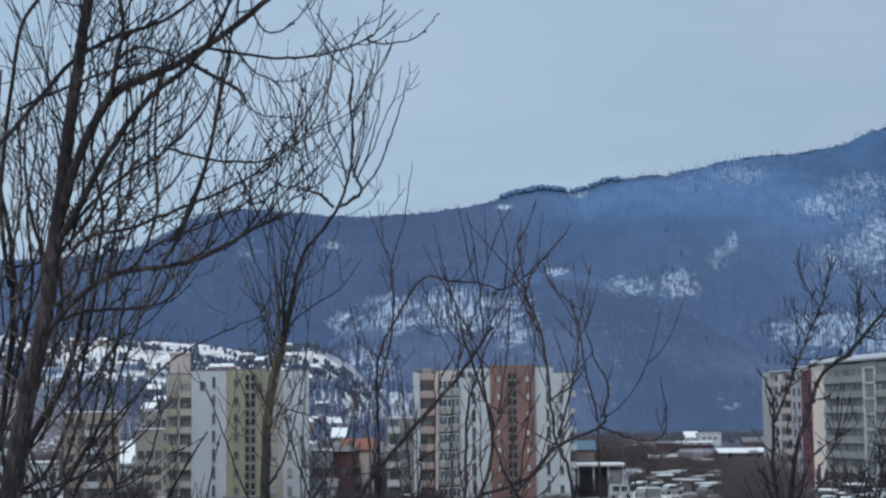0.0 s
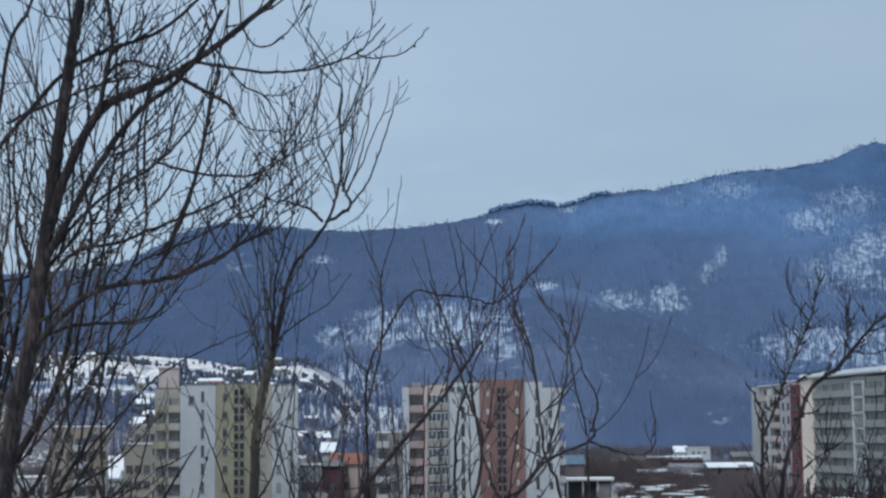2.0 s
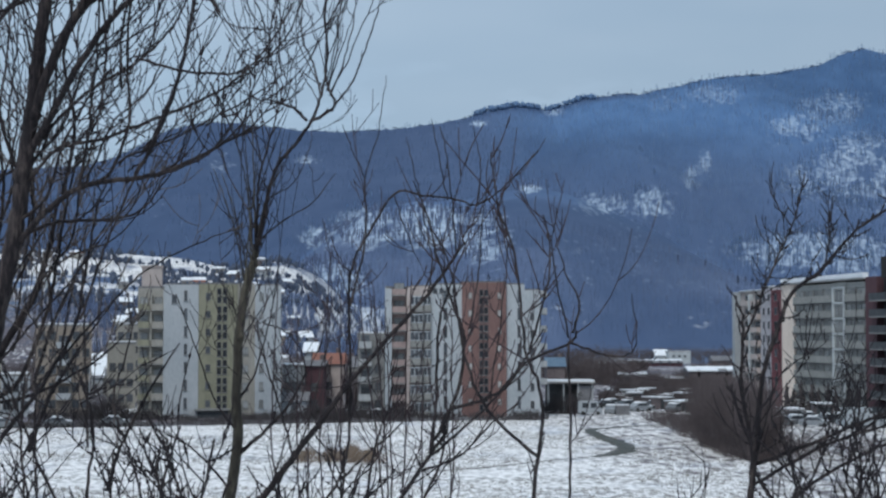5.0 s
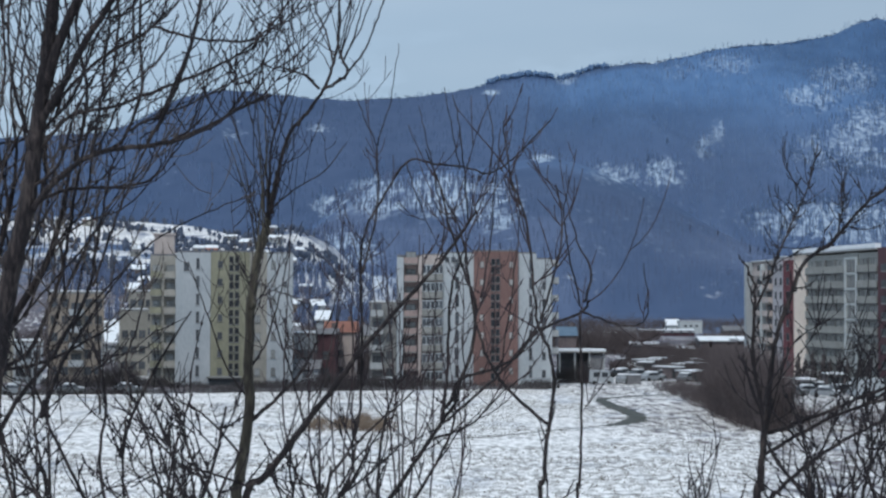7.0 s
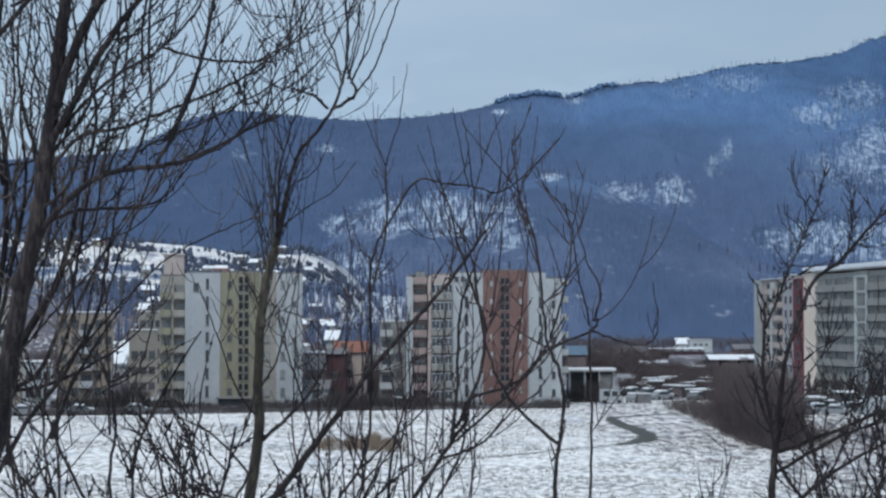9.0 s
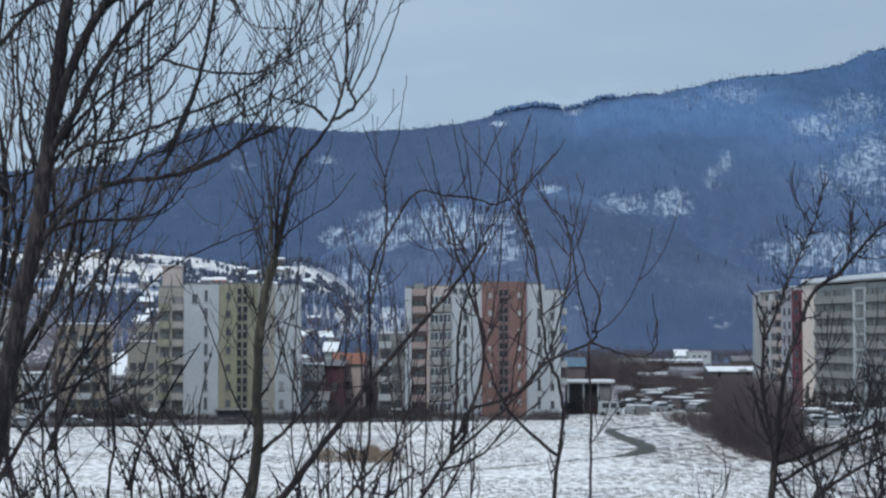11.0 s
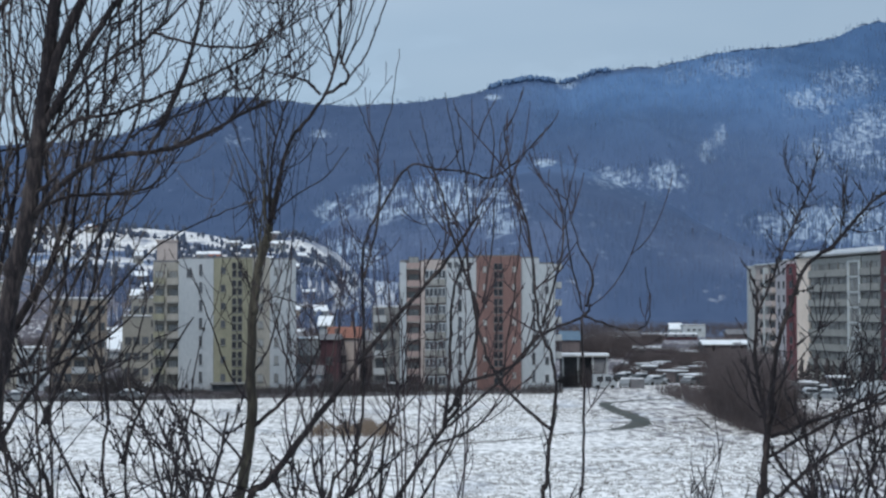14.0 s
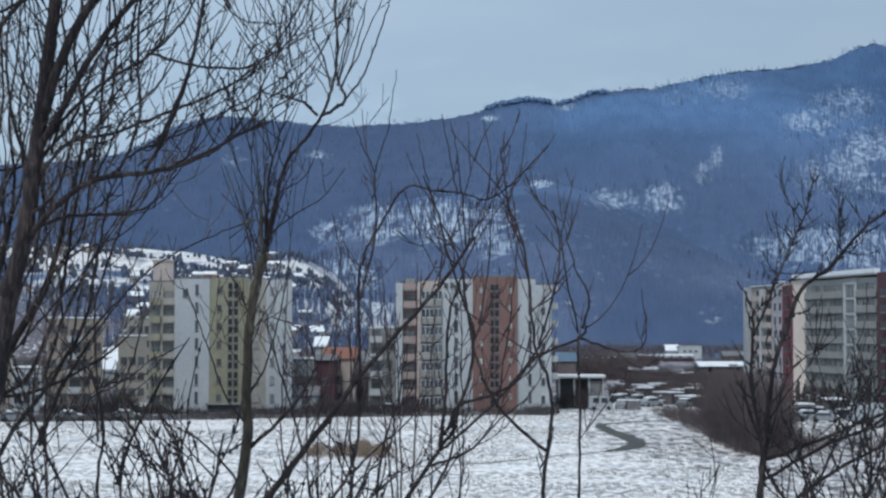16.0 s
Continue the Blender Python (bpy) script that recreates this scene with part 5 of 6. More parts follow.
            if length > 0.14:
                self.shoot(pts[k], (pts[k + 1] - pts[k]).normalized(), length * rnd.uniform(0.35, 0.75), r * 0.85, rise, sub - 1 if rnd.random() < 0.3 else 0)

    def done(self):
        if self.fine.v:
            tagged(part("crown", self.fine, self.twig, self.ob), kind="stuff")
        return self.ob


def tree(name, label, trunk, r0, r1, bark, twig, seed, twigs=20, length=0.6, category="tree", lean=0.0):
    x, y, z = trunk[0]
    foot = (x - lean, y, ground_z(x - lean, y) - 0.05)
    t = Bare(name, label, foot, bark, twig, seed, category)
    t.limb((foot, *trunk), r0, r1, twigs, length, name="trunk", start=0.5)
    return t


left = tree("leafless_tree", "tall leafless tree with many upright dark twigs", ((-2.43, 9.00, 12.01), (-2.37, 9.00, 12.38), (-2.31, 9.00, 12.74), (-2.27, 9.00, 12.99), (-2.22, 9.00, 13.25), (-2.17, 9.00, 13.49), (-2.13, 9.00, 13.76), (-2.10, 9.00, 14.03), (-2.07, 9.00, 14.24), (-2.05, 9.00, 14.44), (-2.02, 9.00, 14.70), (-1.97, 9.00, 15.08), (-1.93, 9.00, 15.33), (-1.87, 9.00, 15.74)), 0.060, 0.022, BARK, TWIG, 11, 46, 0.8)
left.lush, left.girth, left.buds, left.spurs, left.stout = 0.29, 0.95, 0.35, 5.0, 0.0056
left.limb(((-2.08, 9.00, 14.07), (-1.99, 8.97, 14.39), (-1.80, 8.94, 14.74), (-1.56, 8.91, 14.86), (-1.40, 8.89, 14.93), (-1.17, 8.86, 15.07), (-0.90, 8.83, 15.28), (-0.72, 8.80, 15.44)), 0.030, 0.012, 24, 0.5)
left.limb(((-2.10, 9.00, 13.94), (-1.98, 8.95, 14.13), (-1.80, 8.90, 14.44), (-1.61, 8.85, 14.69), (-1.38, 8.80, 14.86), (-1.22, 8.75, 15.04), (-1.12, 8.70, 15.23)), 0.024, 0.008, 18, 0.5)
left.limb(((-1.80, 8.90, 14.71), (-1.77, 8.90, 14.90), (-1.73, 8.90, 15.14), (-1.76, 8.90, 15.34), (-1.75, 8.90, 15.62)), 0.018, 0.008, 16, 0.4)
left.limb(((-1.78, 8.90, 14.93), (-1.67, 8.97, 15.02), (-1.55, 9.03, 15.01), (-1.48, 9.10, 14.99)), 0.010, 0.006, 6, 0.3)
left.limb(((-1.37, 8.80, 14.90), (-1.09, 8.70, 14.73), (-1.04, 8.60, 14.65)), 0.012, 0.008, 7, 0.35)
left.limb(((-1.34, 8.80, 14.95), (-1.26, 8.90, 14.99), (-0.94, 9.00, 14.96), (-0.71, 9.10, 14.99), (-0.44, 9.20, 15.10), (-0.28, 9.30, 15.29)), 0.010, 0.004, 16, 0.4)
left.limb(((-0.44, 9.20, 15.10), (-0.35, 9.27, 15.09), (-0.17, 9.33, 15.14), (-0.04, 9.40, 15.29)), 0.006, 0.003, 2, 0.15)
left.limb(((-2.66, 9.40, 14.41), (-2.38, 9.30, 14.68), (-2.06, 9.20, 15.00), (-1.80, 9.10, 15.11), (-1.54, 9.00, 15.17), (-1.33, 8.90, 15.28), (-1.14, 8.80, 15.47)), 0.016, 0.007, 11, 0.5)
left.limb(((-2.36, 9.20, 14.73), (-2.17, 9.13, 14.80), (-1.81, 9.07, 14.92), (-1.62, 9.00, 14.94)), 0.010, 0.005, 10, 0.4)
left.limb(((-2.18, 9.00, 13.44), (-2.00, 8.95, 13.64), (-1.78, 8.90, 13.78), (-1.50, 8.85, 13.82), (-1.30, 8.80, 13.86), (-1.02, 8.75, 14.00), (-0.86, 8.70, 14.07)), 0.019, 0.006, 30, 0.5)
left.limb(((-2.19, 9.00, 13.43), (-2.13, 9.06, 13.53), (-1.95, 9.12, 13.61), (-1.65, 9.18, 13.63), (-1.50, 9.24, 13.71), (-1.41, 9.30, 13.88)), 0.012, 0.004, 18, 0.5)
left.limb(((-2.13, 9.00, 13.76), (-1.93, 8.95, 13.98), (-1.68, 8.90, 14.03), (-1.41, 8.85, 14.13), (-1.20, 8.80, 14.20), (-1.03, 8.75, 14.28), (-0.88, 8.70, 14.39), (-0.74, 8.65, 14.56), (-0.65, 8.60, 14.71)), 0.011, 0.004, 24, 0.5)
left.limb(((-1.46, 8.80, 14.44), (-1.25, 8.82, 14.38), (-0.98, 8.83, 14.37), (-0.87, 8.85, 14.42), (-0.71, 8.87, 14.58), (-0.62, 8.88, 14.82), (-0.60, 8.90, 14.98)), 0.008, 0.003, 14, 0.4)
left.limb(((-1.66, 8.70, 13.79), (-1.60, 8.74, 13.86), (-1.52, 8.78, 14.12), (-1.54, 8.82, 14.40), (-1.54, 8.86, 14.68), (-1.49, 8.90, 14.95)), 0.010, 0.005, 26, 0.3)
left.limb(((-1.49, 8.80, 13.83), (-1.35, 8.75, 14.07), (-1.24, 8.70, 14.38), (-1.18, 8.65, 14.64), (-1.11, 8.60, 14.88)), 0.012, 0.005, 20, 0.45)
left.limb(((-1.81, 9.00, 13.08), (-1.69, 8.93, 13.40), (-1.58, 8.87, 13.65), (-1.49, 8.80, 13.83)), 0.008, 0.006, 8, 0.45)
left.limb(((-1.93, 9.10, 13.73), (-1.86, 9.05, 14.13), (-1.91, 9.00, 14.45), (-1.86, 8.95, 14.72), (-1.90, 8.90, 15.01)), 0.012, 0.005, 18, 0.5)
left.limb(((-2.18, 9.20, 13.84), (-2.29, 9.23, 14.15), (-2.34, 9.27, 14.50), (-2.32, 9.30, 14.85)), 0.012, 0.005, 8, 0.5)
left.limb(((-2.04, 9.00, 14.01), (-1.90, 8.95, 14.17), (-1.73, 8.90, 14.30), (-1.47, 8.85, 14.45), (-1.31, 8.80, 14.60), (-1.24, 8.75, 14.71), (-1.15, 8.70, 14.94)), 0.011, 0.004, 14, 0.4)
left.limb(((-1.60, 8.80, 13.89), (-1.44, 8.86, 13.98), (-1.31, 8.92, 14.04), (-1.06, 8.98, 14.18), (-0.86, 9.04, 14.31), (-0.74, 9.10, 14.41)), 0.007, 0.003, 10, 0.4)
left.limb(((-1.80, 8.90, 13.78), (-1.76, 8.88, 14.02), (-1.73, 8.86, 14.25), (-1.70, 8.84, 14.49), (-1.69, 8.82, 14.75), (-1.69, 8.80, 14.99)), 0.01, 0.005, 14, 0.4)
left.limb(((-1.26, 8.80, 13.87), (-1.20, 8.83, 14.10), (-1.18, 8.87, 14.31), (-1.16, 8.90, 14.53)), 0.005, 0.003, 6, 0.4)
left.limb(((-2.18, 9.20, 13.74), (-2.25, 9.25, 14.00), (-2.27, 9.30, 14.22), (-2.26, 9.35, 14.45), (-2.25, 9.40, 14.68)), 0.009, 0.004, 6, 0.4)
left.limb(((-2.05, 9.10, 13.95), (-1.98, 9.05, 14.19), (-1.95, 9.00, 14.45), (-1.97, 8.95, 14.72), (-1.93, 8.90, 14.98)), 0.01, 0.004, 14, 0.4)
left.limb(((-1.43, 8.80, 13.95), (-1.27, 8.78, 14.35), (-1.21, 8.75, 14.61), (-1.15, 8.72, 14.90), (-1.09, 8.70, 15.19)), 0.008, 0.004, 12, 0.4)
left.limb(((-1.69, 8.90, 14.17), (-1.68, 8.97, 14.54), (-1.73, 9.03, 15.01), (-1.72, 9.10, 15.36)), 0.009, 0.004, 12, 0.4)
left.limb(((-1.57, 8.80, 14.29), (-1.56, 8.77, 14.58), (-1.50, 8.73, 14.81), (-1.42, 8.70, 15.02)), 0.009, 0.004, 14, 0.4)
left.limb(((-1.34, 8.80, 13.84), (-1.27, 8.82, 13.92), (-1.20, 8.85, 14.13), (-1.05, 8.88, 14.25), (-0.94, 8.90, 14.53)), 0.005, 0.003, 6, 0.4)
left.limb(((-2.18, 9.00, 13.58), (-1.99, 8.95, 13.72), (-1.89, 8.90, 13.99), (-1.76, 8.85, 14.22), (-1.62, 8.80, 14.39)), 0.01, 0.004, 14, 0.4)
left.limb(((-1.78, 8.90, 13.78), (-1.69, 8.85, 13.95), (-1.60, 8.80, 14.12), (-1.42, 8.75, 14.27), (-1.32, 8.70, 14.49)), 0.007, 0.003, 10, 0.4)
left.limb(((-2.10, 9.00, 13.88), (-1.92, 9.05, 14.13), (-1.83, 9.10, 14.41), (-1.70, 9.15, 14.66), (-1.65, 9.20, 14.95)), 0.01, 0.004, 12, 0.4)
left.limb(((-1.06, 9.00, 15.21), (-0.94, 8.93, 15.08), (-0.79, 8.87, 15.15), (-0.66, 8.80, 15.29)), 0.006, 0.003, 4, 0.4)
left.limb(((-1.17, 8.80, 15.05), (-1.05, 8.85, 14.88), (-0.91, 8.90, 14.80), (-0.84, 8.95, 14.66), (-0.82, 9.00, 14.45)), 0.006, 0.003, 6, 0.4)
left.lush = 0.8
for k in range(14):
    rnd = left.rnd
    x, z, y = rnd.uniform(-2.2, -1.6), rnd.uniform(13.75, 14.15), rnd.uniform(8.6, 9.4)
    dx, dz = rnd.uniform(0.15, 0.42), rnd.uniform(0.05, 0.4)
    left.limb([(x + dx * f, y, z + dz * f**1.4 + 0.02 * math.sin(8 * f + k)) for f in (0, 0.33, 0.66, 1.0)], rnd.uniform(0.004, 0.006), 0.0025, 6, 0.17, rise=0.1, sub=1)
left.done()

stem = tree("leafless_tree", "slender leafless tree beside the tall one", ((-2.73, 9.60, 11.96), (-2.66, 9.60, 12.37), (-2.47, 9.60, 12.72), (-2.30, 9.60, 13.04), (-2.19, 9.60, 13.23), (-2.11, 9.60, 13.49), (-2.07, 9.60, 13.74)), 0.036, 0.009, BARK, TWIG_SUNLIT, 12, 18, 0.6)
stem.lush, stem.buds, stem.spurs, stem.stout = 0.32, 0.4, 4.0, 0.0050
stem.limb(((-2.57, 9.60, 12.59), (-2.29, 9.56, 12.71), (-2.11, 9.52, 13.09), (-2.04, 9.48, 13.39), (-2.00, 9.44, 13.61), (-1.92, 9.40, 13.98)), 0.015, 0.006, 24, 0.6)
stem.limb(((-2.67, 9.60, 12.02), (-2.50, 9.55, 12.16), (-2.33, 9.50, 12.44), (-2.13, 9.45, 12.69), (-1.92, 9.40, 13.04), (-1.85, 9.35, 13.39), (-1.77, 9.30, 13.75)), 0.017, 0.006, 28, 0.6)
stem.limb(((-2.60, 9.60, 12.59), (-2.21, 9.63, 12.66), (-1.86, 9.67, 12.85), (-1.69, 9.70, 13.01)), 0.012, 0.004, 12, 0.4)
stem.limb(((-2.17, 9.60, 12.72), (-2.04, 9.66, 12.88), (-1.79, 9.72, 13.17), (-1.58, 9.78, 13.38), (-1.26, 9.84, 13.55), (-1.02, 9.90, 13.64)), 0.008, 0.003, 10, 0.3)
stem.limb(((-2.63, 9.60, 12.40), (-2.55, 9.64, 13.04), (-2.50, 9.68, 13.52), (-2.53, 9.72, 14.05), (-2.63, 9.76, 14.54), (-2.62, 9.80, 15.08)), 0.022, 0.009, 24, 0.5)
stem.limb(((-2.50, 9.60, 13.78), (-2.57, 9.65, 14.36), (-2.49, 9.70, 15.25), (-2.38, 9.75, 15.52), (-2.29, 9.80, 15.88)), 0.016, 0.007, 11, 0.5)
stem.limb(((-2.44, 9.60, 12.78), (-2.19, 9.47, 13.04), (-1.91, 9.33, 13.32), (-1.70, 9.20, 13.59)), 0.008, 0.003, 18, 0.5)
stem.limb(((-2.57, 9.60, 12.78), (-2.46, 9.66, 13.30), (-2.40, 9.72, 13.79), (-2.45, 9.78, 14.22), (-2.42, 9.84, 14.59), (-2.42, 9.90, 14.90)), 0.014, 0.005, 9, 0.42)
stem.limb(((-2.61, 9.60, 12.59), (-2.47, 9.56, 13.16), (-2.40, 9.52, 13.55), (-2.45, 9.48, 13.93), (-2.40, 9.44, 14.30), (-2.41, 9.40, 14.68)), 0.014, 0.005, 9, 0.42)
stem.limb(((-2.73, 9.70, 13.49), (-2.56, 9.75, 13.87), (-2.37, 9.80, 13.94), (-2.19, 9.85, 14.09), (-2.05, 9.90, 14.27)), 0.01, 0.004, 12, 0.42)
stem.limb(((-2.41, 9.60, 13.04), (-2.30, 9.65, 13.43), (-2.22, 9.70, 13.78), (-2.27, 9.75, 14.15), (-2.21, 9.80, 14.48)), 0.01, 0.004, 18, 0.42)
stem.limb(((-2.31, 9.60, 12.91), (-2.14, 9.53, 13.29), (-1.95, 9.45, 13.54), (-1.89, 9.38, 13.85), (-1.77, 9.30, 14.13)), 0.009, 0.004, 14, 0.42)
stem.limb(((-2.22, 9.60, 13.17), (-2.04, 9.62, 13.42), (-1.75, 9.65, 13.55), (-1.56, 9.68, 13.78), (-1.47, 9.70, 13.98)), 0.006, 0.003, 8, 0.42)
stem.limb(((-2.69, 9.70, 13.04), (-2.56, 9.65, 13.39), (-2.45, 9.60, 13.74), (-2.31, 9.55, 14.03), (-2.27, 9.50, 14.34)), 0.012, 0.005, 18, 0.42)
for k in range(8):
    rnd = stem.rnd
    x, z = rnd.uniform(-2.75, -1.75), 12.85 - rnd.uniform(0.0, 0.75)
    dx, dz, y = rnd.uniform(0.1, 0.55), rnd.uniform(0.7, 1.4), rnd.uniform(9.3, 10.1)
    stem.limb([(x + dx * f**1.4 * (1 if k % 4 else -0.4), y, z + dz * f) for f in (0, 0.35, 0.7, 1.0)], rnd.uniform(0.009, 0.015), 0.004, 4, 0.4)
for k in range(5):
    x, z = rnd.uniform(-2.7, -1.55), rnd.uniform(12.4, 13.1)
    dx, dz, y = rnd.uniform(0.05, 0.5), rnd.uniform(0.7, 1.3), rnd.uniform(9.2, 9.9)
    stem.limb([(x + dx * f**1.3 + 0.03 * math.sin(9 * f + k), y, z + dz * f) for f in (0, 0.25, 0.5, 0.75, 1.0)], rnd.uniform(0.006, 0.010), 0.003, 9, 0.22, sub=1)
for k in range(9):
    x, z, y = rnd.uniform(-2.8, -2.2), rnd.uniform(13.2, 13.6), rnd.uniform(9.3, 9.8)
    dx, dz = rnd.uniform(-0.15, 0.3), rnd.uniform(0.7, 1.2)
    stem.limb([(x + dx * f**1.3 + 0.03 * math.sin(9 * f + k), y, z + dz * f) for f in (0, 0.25, 0.5, 0.75, 1.0)], rnd.uniform(0.006, 0.009), 0.003, 12, 0.25, sub=1)
stem.done()

middle = tree("leafless_tree", "young leafless tree with olive-brown bark", ((-1.27, 11.00, 11.70), (-1.25, 11.00, 11.87), (-1.19, 11.00, 12.31), (-1.20, 11.00, 12.66), (-1.17, 11.00, 13.14), (-1.10, 11.00, 13.46), (-1.07, 11.00, 13.54)), 0.042, 0.021, BARK_OLIVE, TWIG, 13, 16, 0.6)
middle.lush = 0.42
middle.limb(((-1.09, 11.00, 13.47), (-1.08, 11.05, 13.65), (-1.08, 11.10, 13.85), (-1.07, 11.15, 14.06), (-1.01, 11.20, 14.30), (-0.97, 11.25, 14.47), (-0.97, 11.30, 14.75)), 0.011, 0.004, 14, 0.5)
middle.limb(((-1.08, 11.00, 13.52), (-1.03, 10.98, 13.74), (-0.99, 10.96, 13.94), (-0.93, 10.95, 14.11), (-0.81, 10.93, 14.25), (-0.72, 10.91, 14.38), (-0.65, 10.89, 14.55), (-0.61, 10.87, 14.79), (-0.63, 10.86, 15.08), (-0.61, 10.84, 15.19), (-0.65, 10.82, 15.33), (-0.84, 10.80, 15.64)), 0.0155, 0.004, 14, 0.4)
middle.limb(((-0.72, 10.80, 14.36), (-0.56, 10.77, 14.46), (-0.60, 10.73, 14.58), (-0.62, 10.70, 14.69)), 0.012, 0.006, 5, 0.5)
middle.limb(((-0.56, 10.80, 14.47), (-0.44, 10.75, 14.62), (-0.35, 10.70, 14.85), (-0.29, 10.65, 15.02), (-0.25, 10.60, 15.16)), 0.007, 0.003, 2, 0.15)
middle.limb(((-0.59, 10.80, 14.53), (-0.51, 10.90, 14.76), (-0.45, 11.00, 15.04), (-0.43, 11.10, 15.28)), 0.006, 0.003, 3, 0.15)
middle.limb(((-0.61, 10.80, 14.56), (-0.55, 10.83, 14.82), (-0.53, 10.87, 15.09), (-0.47, 10.90, 15.35)), 0.006, 0.003, 4, 0.2)
middle.limb(((-0.65, 10.90, 14.54), (-0.71, 10.97, 14.77), (-0.79, 11.05, 14.97), (-0.78, 11.12, 15.29), (-0.73, 11.20, 15.57)), 0.007, 0.003, 8, 0.4)
middle.limb(((-0.74, 10.90, 14.38), (-0.83, 10.87, 14.46), (-0.92, 10.83, 14.49), (-1.01, 10.80, 14.51)), 0.011, 0.005, 12, 0.6)
middle.limb(((-1.07, 11.00, 13.59), (-1.13, 11.13, 13.79), (-1.29, 11.27, 14.06), (-1.37, 11.40, 14.28)), 0.007, 0.003, 8, 0.4)
middle.limb(((-1.18, 11.00, 12.23), (-0.96, 10.90, 12.43), (-0.83, 10.80, 12.58), (-0.73, 10.70, 12.76)), 0.014, 0.005, 8, 0.5)
middle.limb(((-1.19, 11.00, 12.57), (-1.09, 11.10, 12.75), (-1.02, 11.20, 13.04), (-0.96, 11.30, 13.35)), 0.009, 0.003, 10, 0.5)
middle.limb(((-1.04, 11.00, 13.63), (-0.91, 11.10, 13.75), (-0.73, 11.20, 13.87), (-0.58, 11.30, 14.08)), 0.006, 0.003, 5, 0.4)
middle.limb(((-1.20, 11.00, 12.39), (-1.32, 10.90, 12.57), (-1.43, 10.80, 12.90), (-1.55, 10.70, 13.26)), 0.008, 0.003, 6, 0.4)
middle.limb(((-1.23, 11.00, 11.99), (-1.37, 10.90, 12.19), (-1.49, 10.80, 12.31), (-1.61, 10.70, 12.39)), 0.010, 0.004, 10, 0.4)
middle.limb(((-0.59, 10.80, 14.55), (-0.49, 10.78, 14.72), (-0.41, 10.75, 14.92), (-0.32, 10.72, 15.11), (-0.29, 10.70, 15.27)), 0.0055, 0.002, 3, 0.25)
middle.limb(((-0.60, 10.80, 14.58), (-0.54, 10.87, 14.79), (-0.47, 10.93, 15.01), (-0.41, 11.00, 15.22)), 0.0055, 0.002, 3, 0.25)
middle.limb(((-0.61, 10.80, 14.62), (-0.56, 10.73, 14.81), (-0.52, 10.67, 14.97), (-0.47, 10.60, 15.18)), 0.005, 0.002, 3, 0.25)
middle.limb(((-0.62, 10.80, 14.67), (-0.62, 10.90, 14.91), (-0.58, 11.00, 15.15), (-0.57, 11.10, 15.36)), 0.005, 0.002, 3, 0.25)
middle.limb(((-0.64, 10.90, 14.58), (-0.74, 10.97, 14.76), (-0.82, 11.05, 14.96), (-0.81, 11.12, 15.23), (-0.77, 11.20, 15.45)), 0.005, 0.002, 3, 0.25)
middle.limb(((-0.67, 10.90, 14.50), (-0.76, 11.03, 14.67), (-0.88, 11.17, 14.84), (-0.93, 11.30, 15.09)), 0.004, 0.002, 3, 0.25)
middle.limb(((-1.01, 10.90, 14.52), (-1.04, 10.93, 14.77), (-1.09, 10.97, 14.96), (-1.09, 11.00, 15.19)), 0.004, 0.002, 3, 0.25)
middle.limb(((-0.97, 10.90, 14.52), (-0.94, 10.87, 14.79), (-0.95, 10.83, 15.04), (-0.92, 10.80, 15.26)), 0.004, 0.002, 3, 0.25)
middle.limb(((-0.90, 10.90, 14.49), (-0.87, 10.97, 14.77), (-0.90, 11.03, 15.04), (-0.85, 11.10, 15.28)), 0.004, 0.002, 3, 0.25)
middle.limb(((-1.00, 11.00, 13.89), (-0.83, 11.07, 14.01), (-0.74, 11.13, 14.24), (-0.73, 11.20, 14.36)), 0.004, 0.002, 3, 0.25)
middle.limb(((-1.00, 11.10, 14.29), (-1.08, 11.17, 14.50), (-1.18, 11.23, 14.70), (-1.20, 11.30, 14.94)), 0.005, 0.002, 3, 0.25)
middle.limb(((-1.04, 11.10, 14.12), (-1.17, 11.13, 14.35), (-1.25, 11.17, 14.58), (-1.29, 11.20, 14.81)), 0.005, 0.002, 3, 0.25)
middle.limb(((-0.97, 11.10, 14.42), (-0.89, 11.05, 14.63), (-0.94, 11.00, 14.85)), 0.004, 0.002, 3, 0.25)
middle.limb(((-1.15, 11.00, 11.79), (-1.39, 10.90, 11.90), (-1.57, 10.80, 11.95), (-1.72, 10.70, 11.93), (-1.88, 10.60, 11.85)), 0.010, 0.005, 8, 0.35)
middle.limb(((-1.41, 10.80, 11.88), (-1.56, 10.72, 11.95), (-1.71, 10.65, 12.12), (-1.85, 10.57, 12.28), (-1.95, 10.50, 12.35)), 0.010, 0.004, 10, 0.3)
for k in range(8):
    rnd = middle.rnd
    f0 = rnd.uniform(0, 1)
    x, z, y = -1.17 + 0.09 * f0, 13.1 + 0.42 * f0, rnd.uniform(10.9, 11.1)
    dx, dz = rnd.uniform(-0.28, 0.3), rnd.uniform(0.55, 1.15)
    middle.limb([(x + dx * (0.25 * f + 0.75 * f**2), y + 0.1 * f, z + dz * f) for f in (0, 0.2, 0.4, 0.6, 0.8, 1.0)], rnd.uniform(0.005, 0.0075), 0.0025, 3, 0.3, rise=0.8, name="stem", sub=1)
middle.done()

bush = tree("leafless_shrub", "sprawling leafless shrub with arching thin branches", ((-0.94, 8.50, 11.95), (-0.83, 8.50, 12.14), (-0.66, 8.50, 12.37), (-0.49, 8.50, 12.59), (-0.34, 8.50, 12.79), (0.03, 8.50, 13.21), (0.21, 8.50, 13.46)), 0.023, 0.006, BARK, TWIG_RED, 14, 7, 0.35, "shrub")
bush.girth, bush.buds = 0.95, 0.15
